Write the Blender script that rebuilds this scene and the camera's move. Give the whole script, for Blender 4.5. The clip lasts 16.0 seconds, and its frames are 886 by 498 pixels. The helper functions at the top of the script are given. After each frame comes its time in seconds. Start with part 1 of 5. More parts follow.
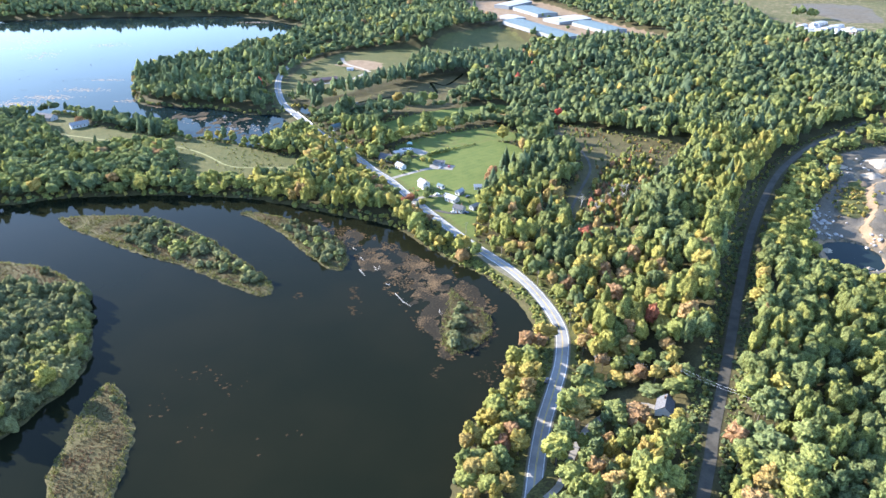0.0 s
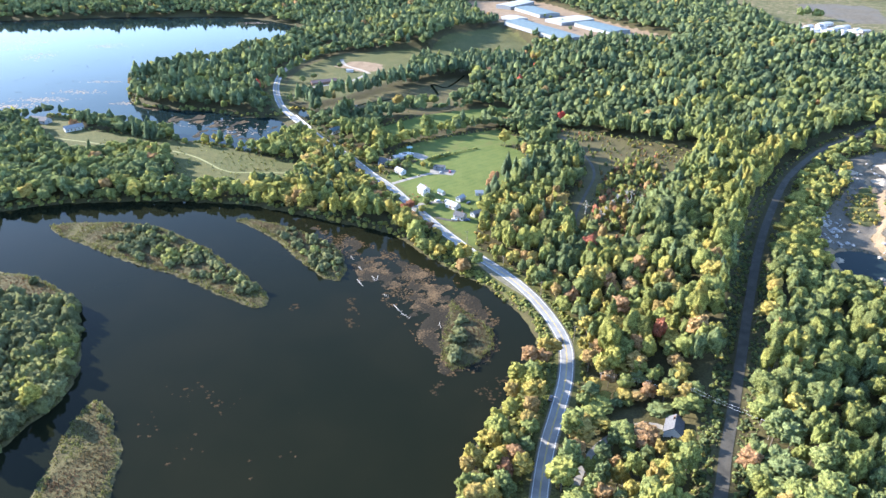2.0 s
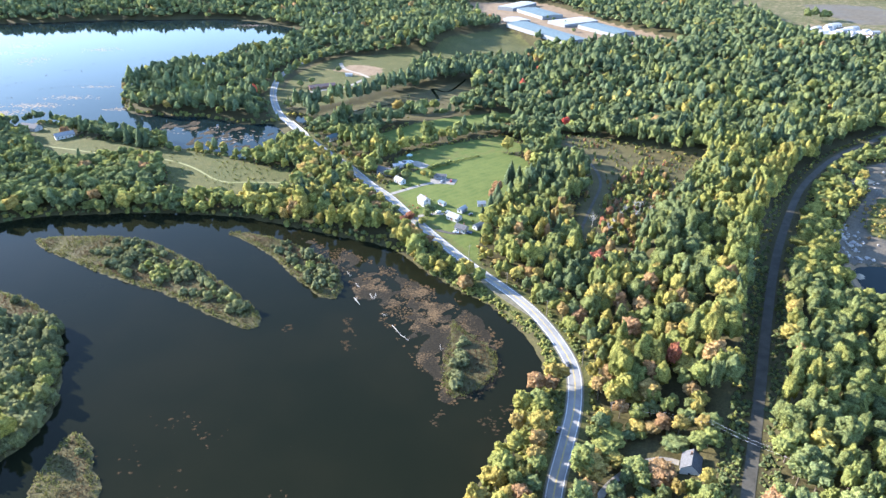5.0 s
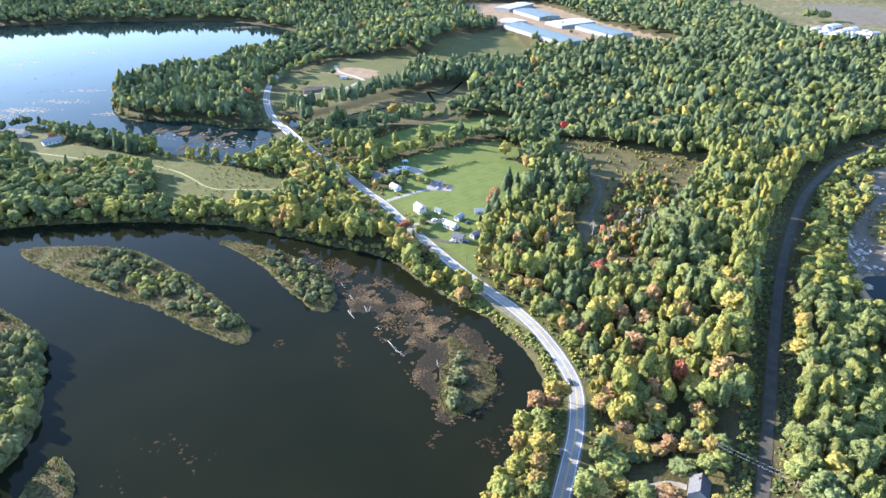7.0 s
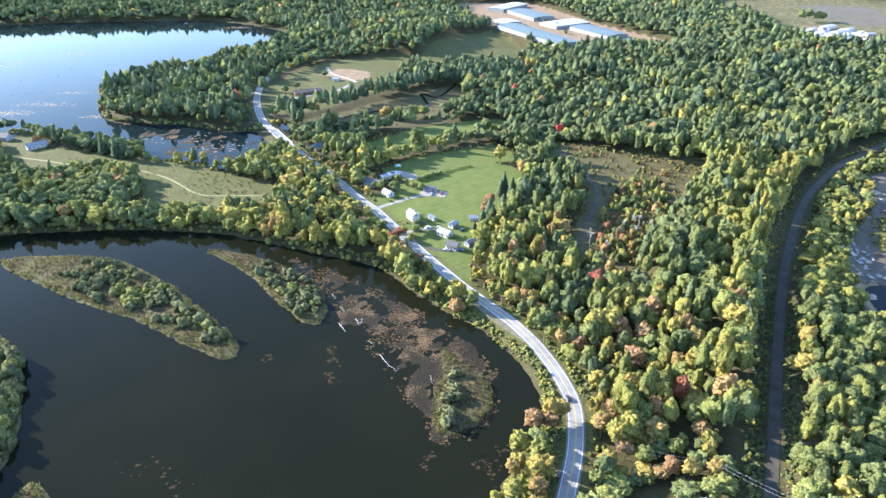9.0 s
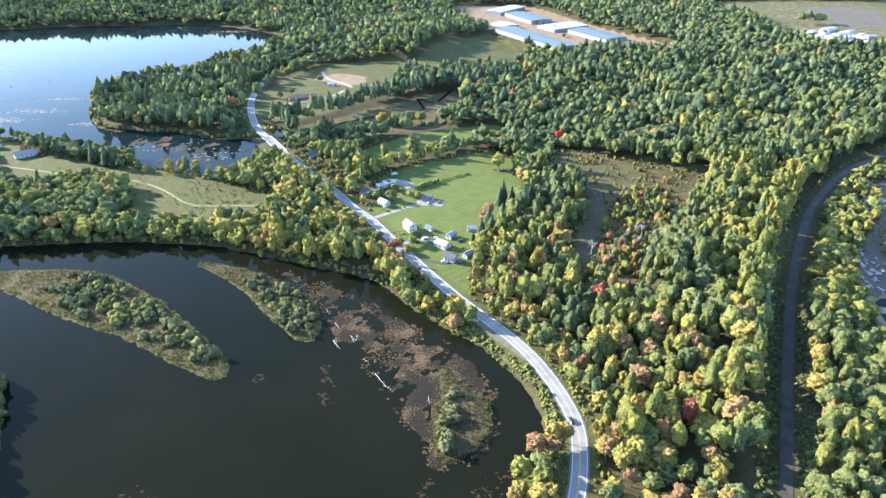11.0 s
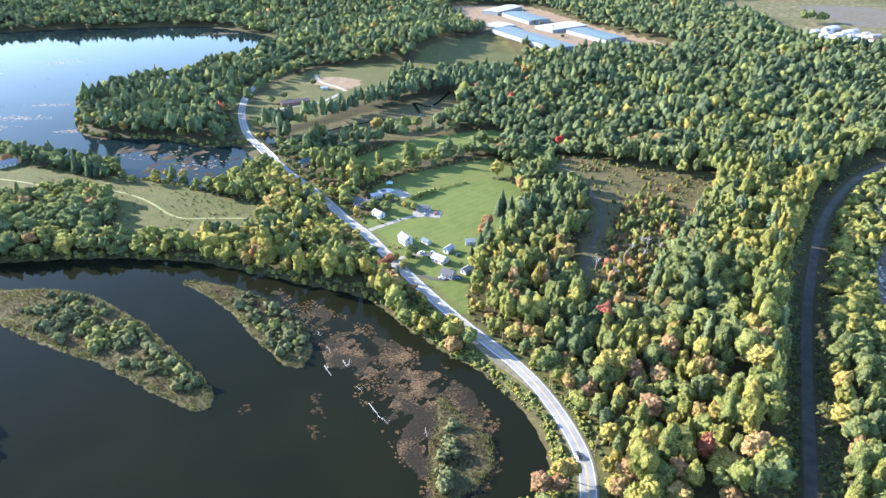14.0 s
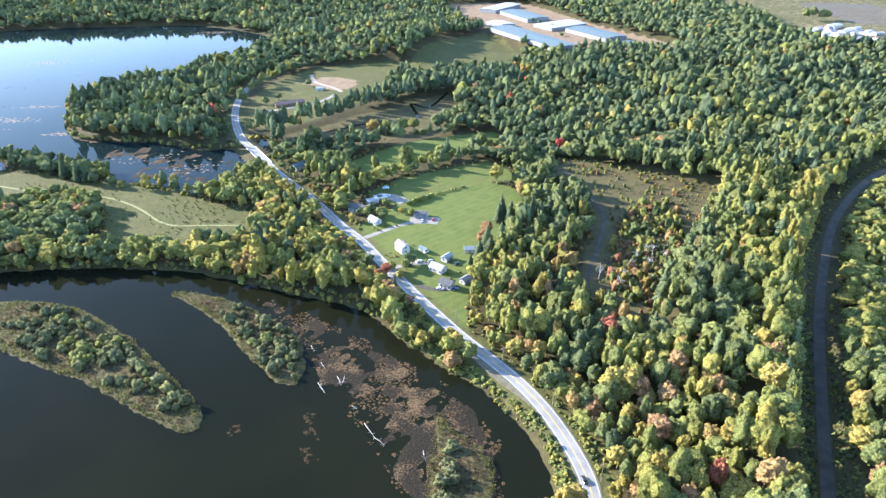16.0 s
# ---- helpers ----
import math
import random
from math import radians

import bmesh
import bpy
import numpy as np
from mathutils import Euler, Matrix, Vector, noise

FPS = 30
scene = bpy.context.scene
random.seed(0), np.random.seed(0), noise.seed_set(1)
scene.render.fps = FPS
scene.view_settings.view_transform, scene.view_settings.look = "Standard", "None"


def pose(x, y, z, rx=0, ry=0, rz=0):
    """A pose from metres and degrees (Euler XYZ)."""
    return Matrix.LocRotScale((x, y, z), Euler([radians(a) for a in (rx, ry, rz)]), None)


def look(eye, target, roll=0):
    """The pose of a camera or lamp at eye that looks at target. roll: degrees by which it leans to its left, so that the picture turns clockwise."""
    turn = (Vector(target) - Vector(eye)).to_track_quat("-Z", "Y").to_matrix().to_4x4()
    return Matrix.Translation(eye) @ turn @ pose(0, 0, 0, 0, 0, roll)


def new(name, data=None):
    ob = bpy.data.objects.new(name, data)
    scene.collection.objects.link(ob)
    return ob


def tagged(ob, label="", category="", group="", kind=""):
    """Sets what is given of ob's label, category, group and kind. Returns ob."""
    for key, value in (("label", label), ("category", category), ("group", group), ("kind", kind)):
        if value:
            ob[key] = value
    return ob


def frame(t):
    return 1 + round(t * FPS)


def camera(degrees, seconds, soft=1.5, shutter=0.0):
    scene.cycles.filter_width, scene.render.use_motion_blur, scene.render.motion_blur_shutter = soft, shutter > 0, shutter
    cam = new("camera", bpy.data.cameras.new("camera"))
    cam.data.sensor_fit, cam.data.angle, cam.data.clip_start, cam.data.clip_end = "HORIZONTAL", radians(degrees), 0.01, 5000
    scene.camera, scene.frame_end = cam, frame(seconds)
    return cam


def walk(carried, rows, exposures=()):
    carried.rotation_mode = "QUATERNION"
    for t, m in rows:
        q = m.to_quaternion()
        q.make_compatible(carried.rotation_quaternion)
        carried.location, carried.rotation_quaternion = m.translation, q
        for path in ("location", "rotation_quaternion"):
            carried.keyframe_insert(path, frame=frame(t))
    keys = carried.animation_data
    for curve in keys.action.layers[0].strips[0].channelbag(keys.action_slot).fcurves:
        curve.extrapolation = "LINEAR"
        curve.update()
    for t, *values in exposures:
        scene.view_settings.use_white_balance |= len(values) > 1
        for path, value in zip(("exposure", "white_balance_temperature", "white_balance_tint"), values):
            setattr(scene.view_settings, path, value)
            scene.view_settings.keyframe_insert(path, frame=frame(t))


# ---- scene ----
cam = camera(67.79, 16.0, soft=1.45)
# t, x, y, z, yaw, pitch, roll
ROWS = [
    (0.0, 0.00, -0.00, 216.00, 0.000, -28.597, 0.232),
    (0.5, 0.13, 3.40, 215.96, 0.191, -28.531, 0.228),
    (1.0, 0.25, 6.80, 215.91, 0.335, -28.507, 0.243),
    (1.5, 0.37, 10.22, 215.87, 0.233, -28.613, 0.224),
    (2.0, 0.48, 13.65, 215.81, 0.116, -28.647, 0.230),
    (2.5, 0.59, 17.12, 215.75, 0.117, -28.691, 0.214),
    (3.0, 0.68, 20.63, 215.69, 0.178, -28.748, 0.171),
    (3.5, 0.76, 24.18, 215.61, 0.229, -28.732, 0.129),
    (4.0, 0.83, 27.76, 215.53, 0.259, -28.728, 0.096),
    (6.5, 1.03, 45.29, 215.26, 0.216, -28.495, -0.039),
    (7.0, 1.06, 48.57, 215.28, -0.023, -28.639, -0.021),
    (7.5, 1.09, 51.78, 215.33, -0.290, -28.659, 0.109),
    (8.0, 1.12, 54.96, 215.39, -0.465, -28.703, 0.154),
    (8.5, 1.16, 58.15, 215.46, -0.556, -28.716, 0.179),
    (9.0, 1.22, 61.37, 215.53, -0.617, -28.718, 0.141),
    (11.5, 1.71, 78.86, 215.74, -0.880, -28.527, -0.034),
    (12.0, 1.83, 82.60, 215.74, -0.936, -28.497, -0.067),
    (12.5, 1.95, 86.38, 215.73, -0.961, -28.528, -0.102),
    (13.0, 2.06, 90.19, 215.70, -0.984, -28.602, -0.188),
    (13.5, 2.15, 94.02, 215.65, -1.023, -28.660, -0.205),
    (14.0, 2.24, 97.87, 215.60, -1.055, -28.713, -0.244),
    (14.5, 2.32, 101.74, 215.53, -1.109, -28.777, -0.266),
    (15.0, 2.40, 105.61, 215.46, -1.150, -28.836, -0.313),
    (15.5, 2.47, 109.49, 215.38, -1.196, -28.891, -0.307),
    (16.0, 2.54, 113.37, 215.30, -1.244, -28.954, -0.336),
]
walk(cam, [(t, pose(x, y, z, 0, 0, yaw) @ pose(0, 0, 0, 90 + pitch) @ pose(0, 0, 0, 0, 0, roll)) for t, x, y, z, yaw, pitch, roll in ROWS],
     exposures=[(0, 2.44, 5950, 15), (16, 2.44, 5950, 15)])
# ---- end of path ----
# ---- world, sun, exposure ----
TO_SUN = Vector((-0.90, 0.43, 0.0)).normalized() * math.cos(radians(20.5)) + Vector((0, 0, math.sin(radians(20.5))))
world = bpy.data.worlds.new("sky")
scene.world = world
world.use_nodes = True
wn = world.node_tree.nodes
sky = wn.new("ShaderNodeTexSky")
sky.sky_type = "NISHITA"
sky.sun_disc = False
sky.sun_elevation = radians(20.5)
sky.sun_rotation = math.atan2(TO_SUN.x, TO_SUN.y)
sky.air_density, sky.dust_density, sky.ozone_density = 1.0, 0.15, 1.8
wn["Background"].inputs["Strength"].default_value = 0.15
world.node_tree.links.new(sky.outputs["Color"], wn["Background"].inputs["Color"])
sun = new("sun", bpy.data.lights.new("sun", "SUN"))
sun.data.energy, sun.data.angle, sun.data.color = 4.4, radians(0.53), (1.0, 0.91, 0.76)
sun.matrix_world = look((0, 0, 400), Vector((0, 0, 400)) - TO_SUN)

# ---- materials ----


def material(name, rough=0.9, spec=0.3):
    m = bpy.data.materials.new(name)
    m.use_nodes = True
    t = m.node_tree
    b = t.nodes["Principled BSDF"]
    b.inputs["Roughness"].default_value = rough
    b.inputs["Specular IOR Level"].default_value = spec
    return m, t, b


def mixed(t, fac, a, b, blend="MIX"):
    n = t.nodes.new("ShaderNodeMix")
    n.data_type, n.blend_type = "RGBA", blend
    for value, i in ((fac, 0), (a, 6), (b, 7)):
        if isinstance(value, (int, float)):
            n.inputs[i].default_value = value
        elif isinstance(value, tuple):
            n.inputs[i].default_value = (*value, 1)
        else:
            t.links.new(value, n.inputs[i])
    return n.outputs[2]


def noise_at(t, scale, detail=4.0, coord=None, rough=0.55):
    n = t.nodes.new("ShaderNodeTexNoise")
    n.inputs["Scale"].default_value, n.inputs["Detail"].default_value, n.inputs["Roughness"].default_value = scale, detail, rough
    if coord is None:
        coord = t.nodes.new("ShaderNodeTexCoord").outputs["Object"]
    t.links.new(coord, n.inputs["Vector"])
    return n.outputs["Fac"]


def ramped(t, value, lo, hi):
    n = t.nodes.new("ShaderNodeMapRange")
    n.interpolation_type = "SMOOTHSTEP"
    n.inputs["From Min"].default_value, n.inputs["From Max"].default_value = lo, hi
    t.links.new(value, n.inputs["Value"])
    return n.outputs["Result"]


def calc(t, op, a, b):
    n = t.nodes.new("ShaderNodeMath")
    n.operation = op
    for value, i in ((a, 0), (b, 1)):
        if isinstance(value, (int, float)):
            n.inputs[i].default_value = value
        else:
            t.links.new(value, n.inputs[i])
    return n.outputs[0]


def bumped(t, b, height, strength, distance):
    n = t.nodes.new("ShaderNodeBump")
    n.inputs["Strength"].default_value, n.inputs["Distance"].default_value = strength, distance
    t.links.new(height, n.inputs["Height"])
    t.links.new(n.outputs["Normal"], b.inputs["Normal"])


def surface(name, a, b, scale, rough=0.85, bump=0.3, spec=0.3, fine=6.0, metal=0.0):
    """Two tones mixed by coarse and fine noise, with relief."""
    m, t, p = material(name, rough, spec)
    p.inputs["Metallic"].default_value = metal
    coarse, small = noise_at(t, scale), noise_at(t, scale * fine)
    t.links.new(mixed(t, ramped(t, calc(t, "ADD", calc(t, "MULTIPLY", coarse, 0.6), calc(t, "MULTIPLY", small, 0.4)), 0.35, 0.65), a, b), p.inputs["Base Color"])
    if bump:
        bumped(t, p, small, bump, 0.5 / (scale * fine))
    return m


def leaf_material(name, stops, grain=1.0):
    m = bpy.data.materials.new(name)
    m.use_nodes = True
    t = m.node_tree
    t.nodes.clear()
    out = t.nodes.new("ShaderNodeOutputMaterial")
    at = t.nodes.new("ShaderNodeAttribute")
    at.attribute_name = "tint"
    geo = t.nodes.new("ShaderNodeNewGeometry")
    info = t.nodes.new("ShaderNodeObjectInfo")
    v = calc(t, "ADD", at.outputs["Fac"], calc(t, "MULTIPLY", calc(t, "SUBTRACT", geo.outputs["Random Per Island"], 0.5), 0.09))
    v = calc(t, "ADD", v, calc(t, "MULTIPLY", calc(t, "SUBTRACT", info.outputs["Random"], 0.5), 0.06))
    ramp = t.nodes.new("ShaderNodeValToRGB")
    t.links.new(v, ramp.inputs["Fac"])
    els = ramp.color_ramp.elements
    while len(els) < len(stops):
        els.new(0.5)
    for e, (p, c) in zip(els, stops):
        e.position, e.color = p, (*c, 1)
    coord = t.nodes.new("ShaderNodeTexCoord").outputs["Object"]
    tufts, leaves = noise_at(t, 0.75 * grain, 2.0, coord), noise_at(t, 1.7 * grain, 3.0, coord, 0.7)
    # random tone per spray, plus self-shadow painted into the bump's hollows
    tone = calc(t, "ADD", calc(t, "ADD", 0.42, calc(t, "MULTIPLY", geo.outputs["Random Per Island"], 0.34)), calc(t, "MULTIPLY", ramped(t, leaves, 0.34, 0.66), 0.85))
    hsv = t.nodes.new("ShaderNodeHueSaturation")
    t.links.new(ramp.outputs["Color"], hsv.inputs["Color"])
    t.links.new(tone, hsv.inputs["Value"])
    bump = t.nodes.new("ShaderNodeBump")
    bump.inputs["Strength"].default_value, bump.inputs["Distance"].default_value = 1.0, 2.2 / grain
    t.links.new(calc(t, "ADD", tufts, calc(t, "MULTIPLY", leaves, 0.7)), bump.inputs["Height"])
    dif, tra, mix = t.nodes.new("ShaderNodeBsdfDiffuse"), t.nodes.new("ShaderNodeBsdfTranslucent"), t.nodes.new("ShaderNodeMixShader")
    mix.inputs[0].default_value = 0.28
    t.links.new(bump.outputs["Normal"], dif.inputs["Normal"])
    t.links.new(hsv.outputs["Color"], dif.inputs["Color"])
    t.links.new(hsv.outputs["Color"], tra.inputs["Color"])
    t.links.new(dif.outputs[0], mix.inputs[1])
    t.links.new(tra.outputs[0], mix.inputs[2])
    t.links.new(mix.outputs[0], out.inputs["Surface"])
    return m


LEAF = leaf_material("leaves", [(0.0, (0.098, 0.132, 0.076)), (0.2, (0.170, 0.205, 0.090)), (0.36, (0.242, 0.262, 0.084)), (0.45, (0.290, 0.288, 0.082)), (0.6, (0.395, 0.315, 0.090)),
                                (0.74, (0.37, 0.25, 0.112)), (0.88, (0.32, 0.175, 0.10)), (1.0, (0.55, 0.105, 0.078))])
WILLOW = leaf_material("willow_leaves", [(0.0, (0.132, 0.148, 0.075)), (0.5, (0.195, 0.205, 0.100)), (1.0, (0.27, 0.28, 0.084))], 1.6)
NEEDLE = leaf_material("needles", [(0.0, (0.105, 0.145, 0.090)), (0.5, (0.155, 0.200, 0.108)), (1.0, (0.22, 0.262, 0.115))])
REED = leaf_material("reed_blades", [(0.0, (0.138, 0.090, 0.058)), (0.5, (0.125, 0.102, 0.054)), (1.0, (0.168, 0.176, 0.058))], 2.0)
MOWN = surface("mown_grass", (0.15, 0.155, 0.055), (0.21, 0.20, 0.085), 0.4)
BARK = surface("bark", (0.07, 0.055, 0.042), (0.16, 0.13, 0.10), 2.0)
ASPHALT = surface("pale_worn_asphalt", (0.165, 0.166, 0.168), (0.245, 0.240, 0.233), 0.15, fine=30, bump=0.1)
SHOULDER = surface("gravel_shoulder", (0.085, 0.078, 0.05), (0.15, 0.135, 0.092), 0.5)
# dirt darkened: the shade of the trees over the dirt road is in this colour
DIRT = surface("packed_dirt_shaded", (0.040, 0.037, 0.030), (0.074, 0.067, 0.053), 0.2, fine=12)
DRIVEWAY = surface("driveway_gravel", (0.16, 0.148, 0.128), (0.25, 0.23, 0.20), 0.3, fine=12)
PAINT_WHITE = surface("road_paint_white", (0.55, 0.55, 0.53), (0.75, 0.75, 0.73), 0.8, bump=0)
PAINT_YELLOW = surface("road_paint_yellow", (0.45, 0.32, 0.06), (0.58, 0.42, 0.09), 0.8, bump=0)


def ground_material():
    m, t, p = material("ground_cover", 0.95, 0.15)
    big, mid, fine = noise_at(t, 0.02), noise_at(t, 0.12), noise_at(t, 0.9, 5)
    a, b = t.nodes.new("ShaderNodeAttribute"), t.nodes.new("ShaderNodeAttribute")
    a.attribute_name, b.attribute_name = "cover_a", "cover_b"
    sa, sb = t.nodes.new("ShaderNodeSeparateColor"), t.nodes.new("ShaderNodeSeparateColor")
    t.links.new(a.outputs["Color"], sa.inputs[0])
    t.links.new(b.outputs["Color"], sb.inputs[0])
    jit = calc(t, "ADD", calc(t, "MULTIPLY", calc(t, "SUBTRACT", mid, 0.5), 0.7), calc(t, "MULTIPLY", calc(t, "SUBTRACT", fine, 0.5), 0.6))

    def fac(v):
        return ramped(t, calc(t, "ADD", v, jit), 0.35, 0.65)

    def tone(lo, hi, n):
        return mixed(t, ramped(t, n, 0.3, 0.7), lo, hi)

    col = mixed(t, 0.5, tone((0.055, 0.050, 0.022), (0.085, 0.085, 0.030), mid), tone((0.05, 0.04, 0.022), (0.12, 0.10, 0.045), fine))
    lawn = mixed(t, 0.4, tone((0.085, 0.130, 0.030), (0.150, 0.180, 0.046), mid), tone((0.075, 0.115, 0.025), (0.150, 0.175, 0.042), fine))
    band = t.nodes.new("ShaderNodeTexWave")
    band.inputs["Scale"].default_value, band.inputs["Distortion"].default_value, band.inputs["Detail"].default_value = 0.055, 2.5, 1.0
    turn = t.nodes.new("ShaderNodeMapping")
    turn.inputs["Rotation"].default_value = (0, 0, 0.9)
    t.links.new(t.nodes.new("ShaderNodeTexCoord").outputs["Object"], turn.inputs["Vector"])
    t.links.new(turn.outputs[0], band.inputs["Vector"])
    lawn = mixed(t, calc(t, "MULTIPLY", band.outputs["Fac"], 0.35), lawn, (0.165, 0.175, 0.046))
    meadow = mixed(t, 0.5, tone((0.070, 0.082, 0.026), (0.152, 0.142, 0.046), mid), tone((0.04, 0.048, 0.018), (0.172, 0.156, 0.052), fine))
    meadow = mixed(t, ramped(t, big, 0.46, 0.58), meadow, tone((0.062, 0.080, 0.024), (0.135, 0.125, 0.042), fine))
    bare = mixed(t, 0.5, tone((0.22, 0.145, 0.085), (0.36, 0.255, 0.16), mid), tone((0.18, 0.125, 0.08), (0.33, 0.25, 0.16), fine))
    gravel = mixed(t, 0.5, tone((0.085, 0.074, 0.054), (0.205, 0.165, 0.112), mid), tone((0.08, 0.072, 0.058), (0.19, 0.158, 0.118), fine))
    gravel = mixed(t, ramped(t, big, 0.42, 0.6), gravel, tone((0.115, 0.105, 0.088), (0.165, 0.148, 0.122), fine))
    reed = mixed(t, 0.5, tone((0.085, 0.075, 0.035), (0.14, 0.13, 0.05), mid), tone((0.06, 0.05, 0.025), (0.15, 0.12, 0.055), fine))
    blot = ramped(t, calc(t, "ADD", calc(t, "MULTIPLY", noise_at(t, 0.06, 5), 0.65), calc(t, "MULTIPLY", fine, 0.35)), 0.49, 0.62)
    mud = mixed(t, blot, tone((0.012, 0.011, 0.007), (0.034, 0.026, 0.015), fine), tone((0.085, 0.056, 0.028), (0.185, 0.118, 0.058), fine))
    for v, c in ((sa.outputs[0], lawn), (sa.outputs[1], meadow), (sa.outputs[2], bare), (sb.outputs[0], gravel), (sb.outputs[1], reed), (sb.outputs[2], mud)):
        col = mixed(t, fac(v), col, c)
    t.links.new(mixed(t, 1.0, col, (0.70, 0.70, 0.70), "MULTIPLY"), p.inputs["Base Color"])
    bumped(t, p, calc(t, "ADD", mid, fine), 0.4, 1.0)
    return m


def water_material(name, spec, deep, pale):
    m, t, p = material(name, 0.05, spec)
    p.inputs["IOR"].default_value = 1.333
    n1, n2 = noise_at(t, 0.012), noise_at(t, 0.5, 3)
    t.links.new(mixed(t, ramped(t, n1, 0.35, 0.7), deep, pale), p.inputs["Base Color"])
    bumped(t, p, n2, 0.012, 0.4)
    return m


GROUND = ground_material()
WATER = water_material("river_water", 0.07, (0.0064, 0.0080, 0.0044), (0.0092, 0.0100, 0.0054))
LAKE_WATER = water_material("lake_water", 0.06, (0.006, 0.012, 0.013), (0.010, 0.018, 0.019))

# ---- plan: lines on the ground, in metres ----
RIVER_BANK = [(-480, 440), (-343, 463), (-306, 477), (-264, 482), (-206, 484), (-154, 478), (-116, 464), (-78, 448), (-52, 438), (-34, 427), (-15, 403), (6, 380), (24, 362), (40, 340), (49, 324), (52, 307), (48, 291), (42, 279), (33, 263), (28, 252), (21, 240), (12, 221), (7, 204), (4, 186), (0, 120), (-20, 40), (-80, -60), (-200, -120), (-420, -100), (-520, 60), (-620, 300), (-640, 470)]
ISLAND_WEST = [(-292, 377), (-267, 372), (-242, 360), (-222, 344), (-207, 323), (-191, 292), (-184, 273), (-184, 251), (-191, 233), (-197, 216), (-225, 190), (-270, 160), (-330, 190), (-400, 260), (-420, 340), (-390, 400), (-320, 390)]
ISLAND_POINT = [(-166, 255), (-157, 249), (-145, 231), (-138, 219), (-135, 204), (-133, 185), (-138, 172), (-150, 172), (-163, 191), (-167, 213), (-170, 239)]
ISLAND_LONG = [(-285, 440), (-269, 445), (-235, 446), (-207, 439), (-181, 423), (-153, 400), (-127, 373), (-112, 359), (-104, 345), (-104, 336), (-114, 337), (-126, 344), (-148, 357), (-171, 372), (-198, 384), (-223, 398), (-249, 413), (-272, 427)]
ISLAND_MID = [(-156, 453), (-135, 451), (-111, 440), (-92, 426), (-73, 409), (-65, 392), (-63, 377), (-65, 366), (-73, 367), (-84, 379), (-98, 396), (-114, 417), (-135, 437)]
ISLAND_ROUND = [(5, 345), (11, 336), (22, 324), (28, 313), (28, 299), (20, 287), (11, 280), (5, 279), (-1, 286), (-2, 296), (0, 310), (2, 327)]
MUDFLAT = [(-103, 445), (-76, 433), (-54, 418), (-33, 401), (-9, 380), (13, 361), (29, 333), (33, 315), (30, 294), (20, 281), (5, 274), (-2, 274), (-7, 293), (-15, 304), (-23, 321), (-32, 339), (-44, 358), (-56, 365), (-62, 389), (-83, 422)]
SHALLOW = [(-190, 205), (-184, 217), (-176, 222), (-173, 218), (-170, 200), (-170, 183), (-190, 183)]
LAKE = [(-442, 693), (-423, 704), (-386, 690), (-349, 675), (-308, 662), (-272, 644), (-246, 617), (-211, 611), (-185, 595), (-162, 615), (-153, 664), (-172, 699), (-212, 701), (-256, 721), (-296, 727), (-340, 735), (-373, 785), (-388, 829), (-382, 907), (-315, 970), (-267, 1044), (-244, 1129), (-247, 1211), (-322, 1283), (-420, 1331), (-526, 1322), (-633, 1319), (-727, 1292), (-821, 1272), (-1100, 1150), (-1200, 900), (-900, 760), (-620, 720), (-520, 690)]
ROAD = [(90, -640), (60, -300), (44, -80), (38, 40), (34, 110), (31, 168), (36, 183), (40, 202), (46, 225), (54, 248), (61, 270), (65, 295), (62, 317), (54, 342), (44, 362), (32, 380), (18, 400), (2, 426), (-13, 452), (-29, 481), (-44, 509), (-61, 534), (-86, 576), (-113, 615), (-135, 650), (-157, 688), (-177, 723), (-196, 776), (-208, 828), (-213, 878), (-209, 930), (-197, 973), (-184, 1019), (-163, 1115)]
DRIVE = [(41, 182), (47, 188), (52, 197), (58, 210), (66, 222), (80, 233), (92, 237), (99, 235)]
DIRT_ROAD = [(240, -640), (120, -200), (86, 60), (92, 150), (112, 201), (129, 236), (148, 275), (175, 331), (200, 381), (229, 433), (270, 498), (308, 544), (346, 581), (380, 605), (449, 660)]
PIT_BENCH = [(372, 500), (356, 492), (331, 473), (317, 445), (300, 420), (288, 402), (287, 388), (296, 376), (340, 385), (400, 430), (440, 510), (400, 520)]
PIT_TOP = [(395, 500), (372, 476), (352, 446), (330, 415), (318, 398), (345, 395), (400, 440), (435, 505)]
PIT_KNOLL = [(322, 484), (336, 482), (322, 452), (306, 430), (290, 422), (287, 434), (302, 460)]
PIT_POND = [(250, 387), (268, 391), (278, 384), (281, 372), (275, 357), (259, 352), (243, 357), (245, 371)]
CAR_PARK = [(677, 1296), (699, 1389), (816, 1356), (780, 1240), (755, 1178), (690, 1177), (680, 1233)]
INFIELD = [(-150, 920), (-128, 905), (-106, 886), (-84, 906), (-92, 936), (-124, 950)]
PINE_BAND = [(-150, 722), (-118, 746), (-88, 776), (-58, 803), (-20, 838), (28, 876), (86, 912)]
PIT = [(342, 544), (372, 563), (420, 574), (462, 525), (383, 390), (265, 338), (252, 345), (237, 355), (242, 381), (259, 419), (284, 454), (323, 499)]
LAWN = [(-46, 533), (-30, 557), (-20, 568), (8, 585), (46, 607), (72, 589), (70, 548), (49, 495), (33, 472), (24, 436), (21, 403), (6, 427), (-15, 461), (-32, 491), (-42, 511)]
FIELD_NORTH = [(-45, 586), (-25, 612), (9, 631), (55, 651), (72, 614), (46, 606), (8, 585), (-23, 567)]
